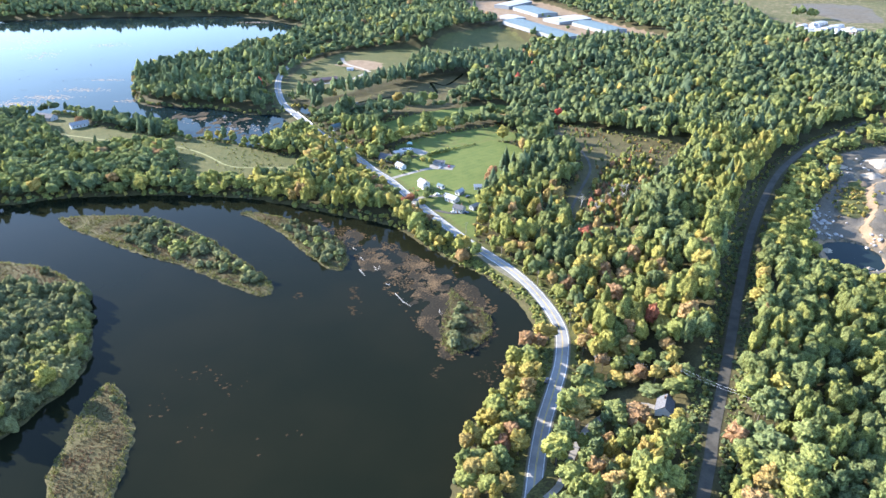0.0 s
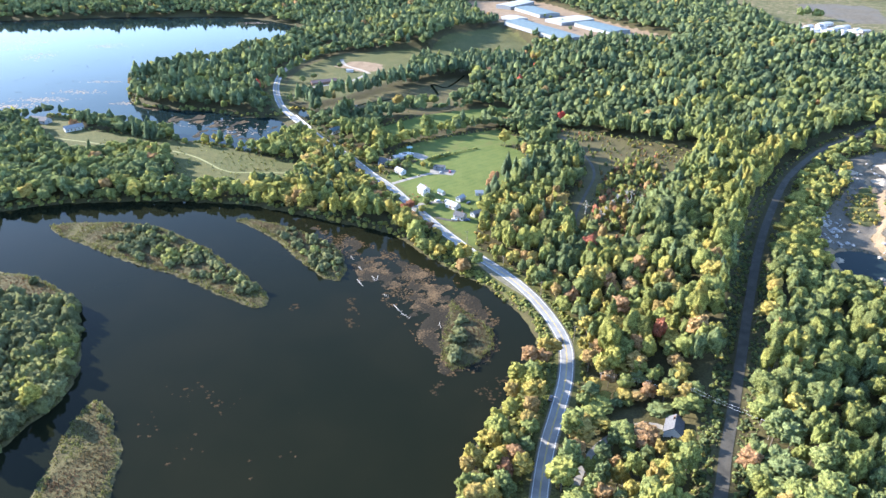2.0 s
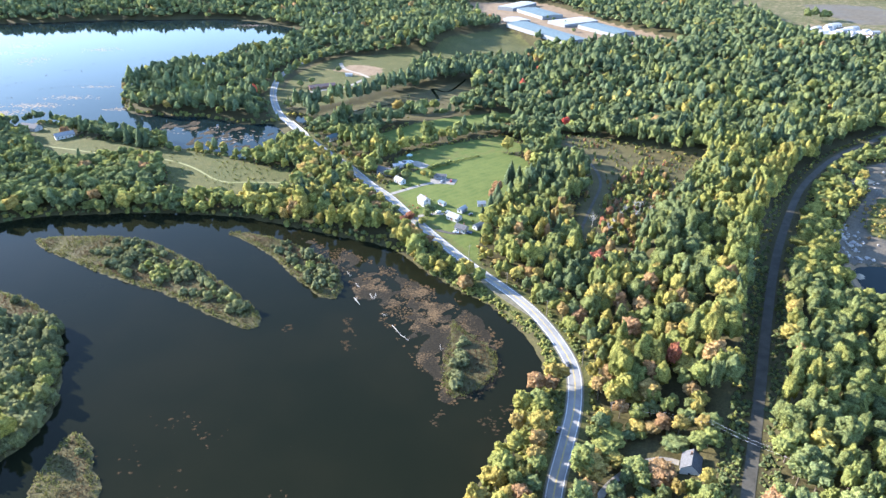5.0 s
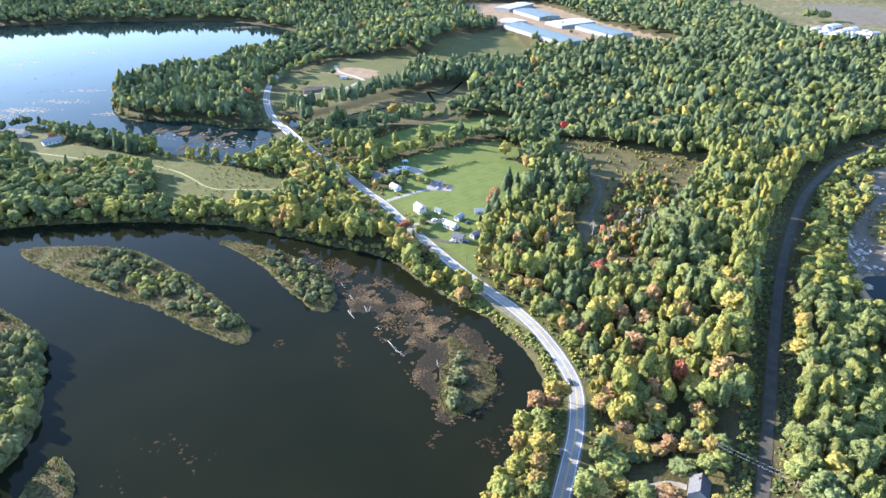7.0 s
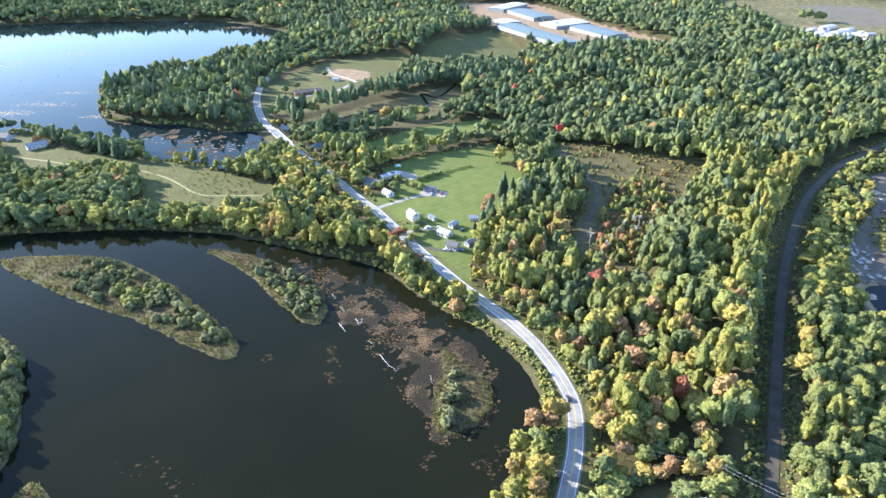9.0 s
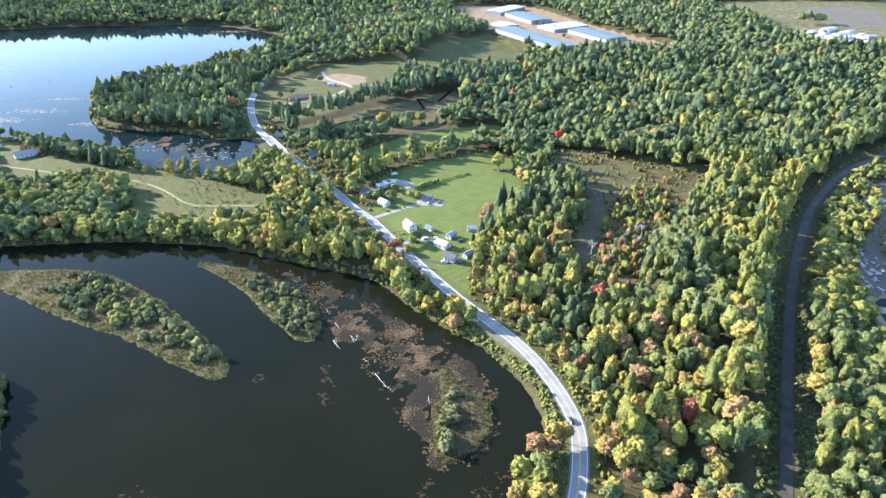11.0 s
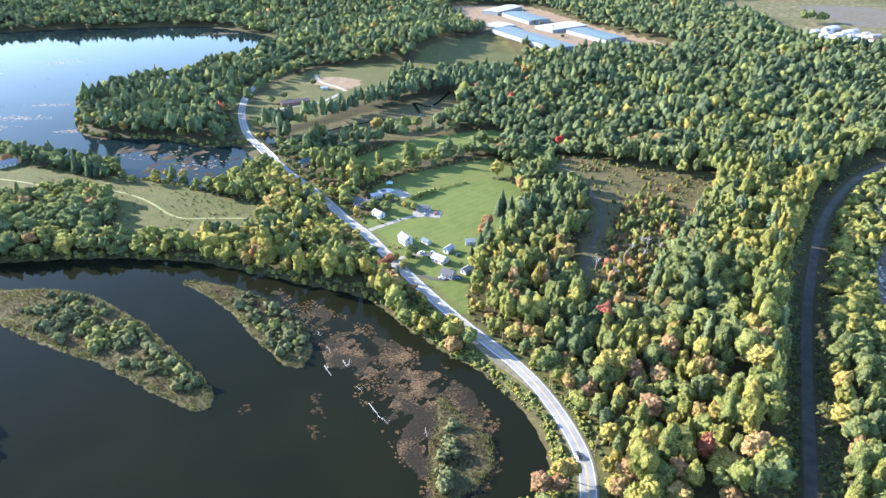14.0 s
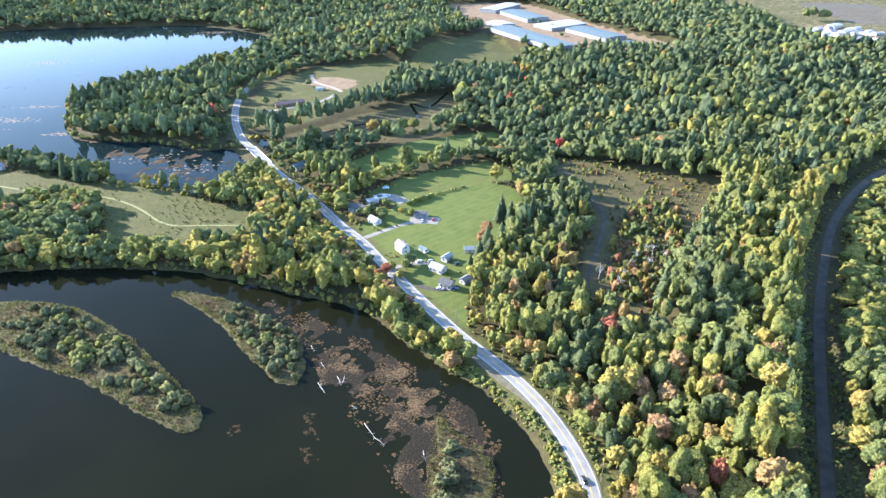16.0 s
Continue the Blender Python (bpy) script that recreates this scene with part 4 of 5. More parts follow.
# reeds over the islands and the marsh
tuft = []
rr = np.random.RandomState(9)
for k in range(5):
    v, f, gn = [], [], []
    for i in range(8):
        a, b = rr.rand() * 6.283, rr.rand() * 6.283
        c = np.array([math.cos(a), math.sin(a), 0]) * rr.uniform(0.1, 0.7)
        w = np.array([math.cos(b), math.sin(b), 0]) * 0.2
        v += [c - w, c + w, c + [rr.normal(0, 0.25), rr.normal(0, 0.25), rr.uniform(0.7, 1.2)]]
        g = np.cross(v[-2] - v[-3], v[-1] - v[-3])
        gn += [g / np.linalg.norm(g)] * 3
        f.append([3 * i, 3 * i + 1, 3 * i + 2])
    tuft.append((np.array(v), np.array(f), np.array(gn)))
x, y = scatter(-420, 40, 160, 460, 1.7, 61)
s = survey(x, y)
ok = (s["isle"] > 0.3) & (np.abs(x) < 0.74 * (y + 40) + 30)
x, y, z, rim = x[ok], y[ok], s["z"][ok], s["isle"][ok]
wood("reed_bed", tuft, x, y, z - 0.1, rr.uniform(0.9, 1.3, len(x)), rr.uniform(0.7, 1.2, len(x)) * np.where(rim < 4, 1.25, 0.9) * (1 + 0.5 * ripple(x, y, 14, 63)),
     np.clip(np.where(rim < 3.5, 0.86, 0.26 + 0.55 * ripple(x, y, 30, 62)) + rr.normal(0, 0.12, len(x)), 0, 1), REED, "tan and green reeds covering the islands", "reeds")

# ---- buildings ----
WALL_WHITE = surface("white_clapboard", (0.42, 0.42, 0.41), (0.54, 0.54, 0.52), 1.5, bump=0.1)
WALL_GREY = surface("grey_siding", (0.30, 0.31, 0.32), (0.42, 0.43, 0.44), 1.5, bump=0.1)
WALL_BROWN = surface("brown_board_siding", (0.20, 0.11, 0.07), (0.30, 0.18, 0.12), 1.0, bump=0.2)
WALL_SHED = surface("dull_metal_siding", (0.15, 0.16, 0.17), (0.23, 0.24, 0.25), 0.8, bump=0.1)
ROOF_WHITE = surface("pale_metal_roof", (0.24, 0.25, 0.26), (0.32, 0.325, 0.33), 0.6, rough=0.85, bump=0.05)
ROOF_GREY = surface("grey_shingle_roof", (0.17, 0.17, 0.18), (0.27, 0.27, 0.28), 1.5)
ROOF_DARK = surface("dark_shingle_roof", (0.06, 0.06, 0.065), (0.11, 0.11, 0.115), 1.5)
ROOF_BLUE = surface("blue_grey_metal_roof", (0.07, 0.105, 0.12), (0.105, 0.15, 0.165), 0.3, rough=0.85, bump=0.05)
ROOF_BROWN = surface("brown_metal_roof", (0.22, 0.12, 0.09), (0.32, 0.19, 0.15), 0.5)
CONCRETE = surface("concrete", (0.33, 0.32, 0.30), (0.45, 0.44, 0.42), 0.7)
ROCK = surface("grey_rock", (0.20, 0.19, 0.18), (0.38, 0.36, 0.34), 0.8)
SAND = surface("piled_gravel", (0.22, 0.185, 0.14), (0.33, 0.285, 0.22), 0.4)
PALE_STONE = surface("pale_crushed_stone", (0.24, 0.24, 0.235), (0.36, 0.355, 0.345), 0.2)
DEADWOOD = surface("bleached_wood", (0.30, 0.28, 0.25), (0.48, 0.45, 0.41), 1.2)
POLE_WOOD = surface("weathered_pole", (0.16, 0.13, 0.10), (0.26, 0.22, 0.18), 1.5)
RUBBER = surface("tyre_rubber", (0.02, 0.02, 0.02), (0.035, 0.035, 0.035), 3.0, bump=0)
STEEL = surface("galvanised_steel", (0.45, 0.46, 0.47), (0.58, 0.59, 0.60), 1.0, rough=0.45, metal=0.6, bump=0)
WIRE = surface("bright_wire", (0.45, 0.45, 0.45), (0.55, 0.55, 0.55), 1.0, rough=0.4, metal=0.5, bump=0)
GLASS, _t, _p = material("window_glass", 0.08, 0.5)
_p.inputs["Base Color"].default_value = (0.03, 0.035, 0.04, 1)


def block(bm, l, w, h, at=(0, 0, 0), turn=0.0):
    """A box of that length, width and height whose base centre is at the place."""
    m = Matrix.Translation(at) @ Matrix.Rotation(turn, 4, "Z") @ Matrix.Translation((0, 0, h / 2)) @ Matrix.Diagonal((l, w, h, 1))
    bmesh.ops.create_cube(bm, size=1, matrix=m)
    return bm


def gable_walls(l, w, h, rise):
    bm = bmesh.new()
    x, y = l / 2, w / 2
    v = [bm.verts.new(p) for p in ((-x, -y, -1), (x, -y, -1), (x, y, -1), (-x, y, -1), (-x, -y, h), (x, -y, h), (x, y, h), (-x, y, h), (-x, 0, h + rise), (x, 0, h + rise))]
    for f in ((0, 1, 5, 4), (2, 3, 7, 6), (1, 2, 6, 9, 5), (3, 0, 4, 8, 7), (4, 5, 9, 8), (6, 7, 8, 9)):
        bm.faces.new([v[i] for i in f])
    bmesh.ops.recalc_face_normals(bm, faces=bm.faces)
    return bm


def gable_roof(l, w, h, rise, over=0.45, thick=0.22):
    bm = bmesh.new()
    x, k = l / 2 + over, rise / (w / 2)
    prof = [(-w / 2 - over, h - over * k), (0, h + rise), (w / 2 + over, h - over * k)]
    top = [(y, z + thick + 0.02) for y, z in prof]
    ring = [(y, z + 0.02) for y, z in prof] + top[::-1]
    a = [bm.verts.new((-x, y, z)) for y, z in ring]
    b = [bm.verts.new((x, y, z)) for y, z in ring]
    n = len(ring)
    for i in range(n):
        bm.faces.new((a[i], a[(i + 1) % n], b[(i + 1) % n], b[i]))
    bm.faces.new((a[0], a[1], a[4], a[5]))
    bm.faces.new((a[1], a[2], a[3], a[4]))
    bm.faces.new((b[5], b[4], b[1], b[0]))
    bm.faces.new((b[4], b[3], b[2], b[1]))
    bmesh.ops.recalc_face_normals(bm, faces=bm.faces)
    return bm


def building(kind, at, l, w, yaw, h, rise, wall, roof, label, category, windows=3, door=True, chimney=False, big_doors=0, z=None):
    """A gabled building: walls, roof, windows on both long sides and the ends, a door, and what else is asked for."""
    root = new(kind)
    ground = float(min(heights([at, (at[0] + 4, at[1] - 4)]))) if z is None else z
    root.matrix_world = pose(at[0], at[1], ground, 0, 0, yaw)
    part("wall", gable_walls(l, w, h, rise), wall, root)
    part("roof", gable_roof(l, w, h, rise), roof, root)
    storeys = 2 if h > 4.6 and l < 30 else 1
    for s in range(storeys):
        for k in range(windows):
            x = (k + 0.5) / windows * l - l / 2 + (0.5 if s == 0 else 0)
            for side in (-1, 1):
                if door and s == 0 and side < 0 and k == windows // 2:
                    continue
                fr = part("window", block(bmesh.new(), 1.15, 0.10, 1.45, (x, side * (w / 2 + 0.03), 0.95 + 2.7 * s)), WALL_WHITE, root)
                part("pane", block(bmesh.new(), 0.95, 0.04, 1.25, (x, side * (w / 2 + 0.09), 1.05 + 2.7 * s)), GLASS, fr)
        if windows:
            for side in (-1, 1):
                fr = part("window", block(bmesh.new(), 0.10, 1.15, 1.45, (side * (l / 2 + 0.03), 0, 0.95 + 2.7 * s)), WALL_WHITE, root)
                part("pane", block(bmesh.new(), 0.04, 0.95, 1.25, (side * (l / 2 + 0.09), 0, 1.05 + 2.7 * s)), GLASS, fr)
    if door:
        part("door", block(bmesh.new(), 1.0, 0.12, 2.05, (0.3, -w / 2 - 0.05, 0.05)), WALL_BROWN, root, "brown wooden door")
    if chimney:
        part("chimney", block(bmesh.new(), 0.8, 0.8, rise + 1.2, (l * 0.2, 0.6, h)), WALL_BROWN, root, "brick chimney")
    for k in range(big_doors):
        part("overhead_door", block(bmesh.new(), 3.2, 0.12, 3.2, ((k + 0.5) / big_doors * l - l / 2, -w / 2 - 0.05, 0.05)), ROOF_GREY, root)
    return tagged(root, label, category)


building("house", (-16, 495), 9, 6, -57, 4.7, 2.0, WALL_WHITE, ROOF_GREY, "two-storey white clapboard house with a grey roof", "house", 4, chimney=True)
building("shed", (-2, 494), 6, 3.2, -47, 2.3, 1.2, WALL_WHITE, ROOF_BLUE, "small white shed with a pale blue roof on the lawn", "shed", 2)
building("house", (7, 469), 9.5, 6.5, -40, 2.9, 2.0, WALL_WHITE, ROOF_WHITE, "low white house with a pale metal roof", "house", 4)
building("garage", (13, 482), 6.5, 4.5, 51, 2.7, 1.6, WALL_WHITE, ROOF_WHITE, "small white garage with a pale roof", "garage", 1, big_doors=2, door=False)
building("shed", (28, 493), 6, 4.6, 0, 2.4, 1.4, WALL_WHITE, ROOF_WHITE, "pale domed-looking shed at the lawn's edge", "shed", 1)
building("garage", (-4, 547), 10, 5, -12, 2.8, 1.0, WALL_WHITE, ROOF_DARK, "long white garage with a dark roof beside paving", "garage", 2, big_doors=3, door=False)
building("house", (-37, 537), 8.5, 5.5, -47, 3.0, 1.9, WALL_WHITE, ROOF_WHITE, "white house with a pale roof beside a tree", "house", 3)
building("house", (-50, 558), 14, 8, -28, 3.4, 2.4, WALL_GREY, ROOF_DARK, "large house with a dark grey roof among trees", "house", 4, chimney=True)
building("house_wing", (-41, 571), 8.5, 5.5, 22, 2.8, 0.8, WALL_WHITE, ROOF_WHITE, "flat-roofed white annex behind the dark-roofed house", "house", 2)
building("house", (12, 450), 8, 5.8, -32, 3.2, 2.0, WALL_WHITE, ROOF_DARK, "white house with a dark roof close to the road", "house", 3, chimney=True)
building("garage", (25, 456), 10.5, 4.6, 43, 2.6, 1.6, WALL_GREY, ROOF_GREY, "long grey garage with a shingle roof", "garage", 2, big_doors=2, door=False)
building("house", (-109, 644), 10.5, 6.5, 47, 3.4, 2.2, WALL_WHITE, ROOF_BLUE, "white house with a pale blue roof under trees", "house", 3)
building("barn", (-150, 830), 32, 8.0, 25, 2.8, 2.0, WALL_BROWN, ROOF_BROWN, "long low brown barn beside the playing field", "barn", 6)
building("pavilion", (-125, 889), 8.5, 5.0, 0, 2.6, 1.0, WALL_WHITE, ROOF_WHITE, "small white pavilion on the playing field", "pavilion", 1)
building("house", (-370, 648), 17, 6.5, 42, 3.2, 2.4, WALL_WHITE, ROOF_GREY, "long white house with a grey roof by the meadow", "house", 5, chimney=True)
building("house", (-416, 672), 20, 9.0, -17, 3.4, 2.8, WALL_GREY, ROOF_DARK, "dark-roofed grey house near the lake shore", "house", 4)
building("house", (102, 231), 9.0, 7.4, 66, 3.8, 3.1, WALL_WHITE, ROOF_DARK, "white gabled house with a dark roof in the forest", "house", 2, chimney=True)
building("house", (-199, 1334), 24, 10, 1, 5.0, 3.0, WALL_WHITE, ROOF_WHITE, "large pale house on the far wooded shore", "house", 4)
# long industrial sheds
for at, l, w, yaw, roof in (((157, 1116), 172, 38, -63, ROOF_BLUE), ((170, 1300), 92, 42, -66, ROOF_BLUE), ((138, 1383), 85, 34, 52, ROOF_WHITE), ((217, 1213), 74, 44, 32, ROOF_WHITE),
                            ((257, 1139), 92, 40, -62, ROOF_BLUE), ((303, 1042), 70, 20, -62, ROOF_BLUE), ((122, 1226), 36, 32, -63, ROOF_WHITE)):
    building("industrial_shed", at, l, w, yaw, 5.6 if l > 75 else 4.6, 1.4, WALL_SHED, roof,
             "long industrial shed with a pale metal roof" if roof is ROOF_WHITE else "long industrial shed with a blue-grey metal roof", "factory", 0, door=False, big_doors=5, z=13.2)
for at, l, w, yaw in (((565, 1102), 40, 14, 34), ((630, 1153), 34, 16, 32), ((623, 1108), 38, 14, 31), ((611, 1056), 26, 12, 20), ((640, 1044), 34, 12, 5), ((542, 1104), 26, 10, -45), ((590, 1128), 22, 12, 40), ((600, 1086), 18, 10, 25), ((648, 1128), 24, 12, 30), ((575, 1074), 16, 9, -20), ((660, 1090), 20, 10, 10), ((612, 1138), 14, 9, 34)):
    building("plant_building", at, l * 0.72, w * 0.8, yaw, 4.0, 1.2, WALL_WHITE, ROOF_WHITE, "white plant building among far fields", "factory", 0, door=False, big_doors=3, z=19.0)
# a round pool on a pale deck
TARP = surface("faded_green_canvas", (0.25, 0.36, 0.33), (0.36, 0.46, 0.42), 0.8, bump=0.1)
root = new("swimming_pool")
root.matrix_world = pose(-36, 580, float(heights([(-36, 580)])[0]), 0, 0, 20)
part("deck", block(bmesh.new(), 10.0, 6.6, 0.95, (0.6, 0, 0.1)), WALL_WHITE, root, "pale painted timber deck")
bm = bmesh.new()
for k in range(28):
    a0, a1 = k * 6.2832 / 28, (k + 1) * 6.2832 / 28
    q = [bm.verts.new((r_ * math.cos(a_), r_ * math.sin(a_), z_)) for a_ in (a0, a1) for r_, z_ in ((2.75, 0.1), (2.75, 1.3), (2.45, 1.3), (2.45, 0.1))]
    for i in range(3):
        bm.faces.new((q[i], q[i + 1], q[i + 5], q[i + 4]))
bmesh.ops.recalc_face_normals(bm, faces=bm.faces)
part("rim", bm, STEEL, root)
bm = bmesh.new()
bmesh.ops.create_circle(bm, cap_ends=True, segments=28, radius=2.5, matrix=Matrix.Translation((0, 0, 1.16)))
part("pool_cover", bm, ROOF_DARK, root, "dark round pool cover")
tagged(root, "round pool with a dark cover in a pale deck", "pool")

# a tent on the lawn
root = new("canopy_tent")
root.matrix_world = pose(-32, 594, 3.6, 0, 0, 15)
bm = bmesh.new()
bmesh.ops.create_cone(bm, cap_ends=True, segments=8, radius1=3.0, radius2=0.12, depth=1.4, matrix=Matrix.Translation((0, 0, 3.0)))
part("canopy", bm, TARP, root)
for k in range(8):
    part("post", block(bmesh.new(), 0.12, 0.12, 2.3, (2.6 * math.cos(k * 0.785), 2.6 * math.sin(k * 0.785), 0)), STEEL, root)
tagged(root, "faded green canopy tent standing on the grass", "tent")

# paving and lanes in the village
for name, pts, half, mat, label in (
        ("lane", [(-46, 512), (-30, 524), (-16, 534), (-2, 540)], 2.0, DRIVEWAY, "pale lane from the road to the garage"),
        ("paving", [(-12, 540), (0, 540), (9, 538)], 5.5, DRIVEWAY, "pale gravel yard in front of the garage"),
        ("lane", [(-20, 474), (-8, 478), (4, 478)], 1.8, DRIVEWAY, "short gravel drive between the houses"),
        ("lane", [(-6, 452), (8, 446), (20, 450)], 1.6, DIRT, "short drive by the house at the road"),
        ("paving", [(-38, 583), (-26, 580), (-16, 570)], 5.0, DRIVEWAY, "gravel yard behind the large house"),
        ("lane", [(-170, 806), (-150, 818), (-120, 838), (-104, 870)], 2.6, DRIVEWAY, "pale lane along the playing field"),
        ("path", [(-146, 960), (-135, 925), (-112, 900), (-98, 880)], 2.4, SAND, "worn sandy path across the playing field"),
        ("path", [(-372, 622), (-345, 614), (-310, 602), (-279, 594), (-250, 589), (-228, 577), (-211, 563), (-194, 546), (-179, 538), (-160, 538), (-134, 537)], 0.9, MOWN, "narrow mown path through the meadow")):
    line = curve_through(pts, False, 3.0)
    tagged(new(name, ribbon(name, line, (-half, half), heights(line) + (0.13 if name == "paving" else 0.08), mat, 0.3)), label, "path", kind="structure")

line = curve_through(LAY_BY, False, 3.0)
tagged(new("lay_by", ribbon("lay_by", line, (-2.4, 2.8), 3.15, SHOULDER, 0.3)), "gravel lay-by between the road and the bank", "paving", kind="structure")
bm = bmesh.new()
bm.faces.new([bm.verts.new((q[0], q[1], 9.3)) for q in curve_through([(246, 391), (270, 395), (283, 386), (286, 371), (279, 353), (259, 347), (239, 353), (241, 372)], True, 4.0)])
bmesh.ops.recalc_face_normals(bm, faces=bm.faces)
tagged(part("pit_pond", bm, LAKE_WATER), "small blue pond on the pit floor", "pond", kind="structure")

creek = curve_through(CREEK, False, 4.0)
tagged(new("creek", ribbon("creek", creek, (-1.7, 1.7), heights(creek) + 0.06, WATER, 0.3)), "narrow dark creek winding through the marsh", "creek", kind="structure")

# bridge over the creek mouth
seg = np.array([q for q in road_line if 655 < q[1] < 697])
bridge = new("bridge")
for a, b in ((-4.3, -3.85), (3.85, 4.3)):
    new("parapet", ribbon("parapet", seg, (a, b), 4.15, CONCRETE, 1.6)).parent = bridge
new("deck", ribbon("deck", seg, (-3.6, 3.6), 3.262, ASPHALT, 0.5)).parent = bridge
tagged(bridge, "pale concrete road bridge with low parapets", "bridge")


# ---- vehicles ----
def car(at, yaw, paint, label, z, group="parked cars"):
    root = new("car")
    root.matrix_world = pose(at[0], at[1], z, 0, 0, yaw)
    bm = bmesh.new()
    side = [(-2.2, 0.35), (-2.2, 0.85), (-1.3, 0.95), (1.2, 0.95), (2.15, 0.8), (2.2, 0.35)]
    for s in (-1, 1):
        bm.faces.new([bm.verts.new((x, s * 0.9, z0)) for x, z0 in side])
    bm.verts.ensure_lookup_table()
    for i in range(6):
        j = (i + 1) % 6
        bm.faces.new((bm.verts[i], bm.verts[j], bm.verts[6 + j], bm.verts[6 + i]))
    bmesh.ops.recalc_face_normals(bm, faces=bm.faces)
    bmesh.ops.bevel(bm, geom=bm.edges[:], offset=0.06, segments=1, affect="EDGES")
    part("body", bm, paint, root)
    bm = block(bmesh.new(), 2.5, 1.6, 0.55, (-0.2, 0, 0.92))
    for v in bm.verts:
        if v.co.z > 1.2:
            v.co.x, v.co.y = v.co.x * 0.68 - 0.08, v.co.y * 0.84
    part("cabin", bm, GLASS, root)
    part("roof", block(bmesh.new(), 1.6, 1.3, 0.05, (-0.25, 0, 1.46)), paint, root)
    for x in (-1.35, 1.35):
        for s in (-1, 1):
            bm = bmesh.new()
            bmesh.ops.create_cone(bm, cap_ends=True, segments=14, radius1=0.34, radius2=0.34, depth=0.22, matrix=Matrix.Translation((x, s * 0.82, 0.34)) @ Matrix.Rotation(math.pi / 2, 4, "X"))
            wheel = part("wheel", bm, RUBBER, root)
            bm = bmesh.new()
            bmesh.ops.create_cone(bm, cap_ends=True, segments=10, radius1=0.19, radius2=0.17, depth=0.03, matrix=Matrix.Translation((x, s * 0.935, 0.34)) @ Matrix.Rotation(math.pi / 2, 4, "X"))
            part("rim", bm, STEEL, wheel)
    return tagged(root, label, "car", group=group)


PAINTS = {}
for nm, c in (("black", (0.015, 0.015, 0.018)), ("white", (0.7, 0.7, 0.7)), ("silver", (0.42, 0.43, 0.45)), ("red", (0.35, 0.03, 0.03)), ("blue", (0.04, 0.08, 0.2))):
    PAINTS[nm], _t, _p = material("car_paint_" + nm, 0.3, 0.5)
    _p.inputs["Base Color"].default_value = (*c, 1)
    _p.inputs["Coat Weight"].default_value = 0.5
car((51.5, 254.5), 66, PAINTS["black"], "black car driving on the asphalt road", 3.23, "cars on the road")
car((63.3, 300.5), 98, PAINTS["black"], "black car driving round the road's bend", 3.23, "cars on the road")
cars = [((-5, 480), 30, "white"), ((2, 480), 40, "silver"), ((-11, 475), 20, "black"), ((8, 447), -20, "white"), ((17, 446), 15, "blue"), ((-3, 538), 80, "silver"), ((5, 540), 85, "red"),
        ((-30, 582), 20, "white"), ((19, 476), 50, "black"), ((585, 1085), 20, "white"), ((598, 1082), 10, "silver"), ((240, 1170), 30, "white"), ((232, 1180), 25, "black")]
zz = heights([c[0] for c in cars])
for (at, yaw, nm), z in zip(cars, zz):
    car(at, yaw, PAINTS[nm], f"{nm} car parked on gravel near buildings", float(z) + (0.09 if at[1] < 900 else 0.0))


# ---- stranded trees, poles, stones ----
def stick_into(bm, a, b, r0, r1, n=7):
    a, b = Vector(a), Vector(b)
    d = b - a
    m = Matrix.Translation((a + b) / 2) @ d.to_track_quat("Z", "Y").to_matrix().to_4x4()
    bmesh.ops.create_cone(bm, cap_ends=True, segments=n, radius1=r0, radius2=r1, depth=d.length, matrix=m)


rs = random.Random(3)
for (x0, y0), (x1, y1), r0 in (((-54, 367.6), (-49.5, 360), 0.34), ((-45, 372), (-42.4, 366), 0.28), ((-41.5, 372.5), (-42, 366.5), 0.24), ((-29, 339), (-23, 329), 0.30), ((-24, 330), (-19, 325), 0.2),
                               ((-55, 384), (-52, 379), 0.2), ((-62, 398), (-59.5, 393), 0.18), ((-36, 351), (-33, 348), 0.18), ((5, 300), (-1, 297), 0.16), ((-2, 322), (-1, 316), 0.16)):
    bm = bmesh.new()
    mx, my = (x0 + x1) / 2 + rs.uniform(-0.4, 0.4), (y0 + y1) / 2 + rs.uniform(-0.4, 0.4)
    r0 = r0 * 0.6
    stick_into(bm, (x0, y0, 0.35), (mx, my, 0.30), r0, r0 * 0.75)
    stick_into(bm, (mx, my, 0.30), (x1, y1, 0.12), r0 * 0.75, r0 * 0.35)
    for k in range(4):
        s = rs.uniform(0.2, 0.9)
        px, py = x0 + (x1 - x0) * s, y0 + (y1 - y0) * s
        a = rs.uniform(0, 6.283)
        stick_into(bm, (px, py, 0.3), (px + 1.6 * math.cos(a), py + 1.6 * math.sin(a), rs.uniform(0.3, 1.4)), r0 * 0.35, 0.04, 5)
    ob = part("driftwood_log", bm, DEADWOOD)
    tagged(ob, "bleached dead tree trunk stranded in the shallows", "log", group="stranded logs")

# floating weed
DARK_MATS = [(-510, 927), (-491, 928), (-454, 987), (-438, 999), (-408, 1028), (-539, 862), (-545, 850), (-570, 893), (-452, 851), (-470, 851), (-483, 839), (-494, 833), (-512, 794), (-491, 964), (-611, 992), (-524, 900), (-433, 863), (-357, 1078), (-300, 1215), (-345, 1250)]
PALE_MATS = [(-655, 1085, 34, 26, 210), (-658, 1032, 40, 10, 90), (-593, 985, 24, 30, 110), (-528, 1060, 34, 16, 110), (-466, 764, 34, 10, 200), (-490, 737, 40, 12, 200), (-440, 797, 34, 9, 110), (-434, 845, 24, 7, 60), (-367, 751, 14, 5, 50), (-350, 1262, 34, 14, 160), (-250, 680, 34, 12, 60), (-205, 655, 24, 14, 60)]
rng = np.random.RandomState(12)
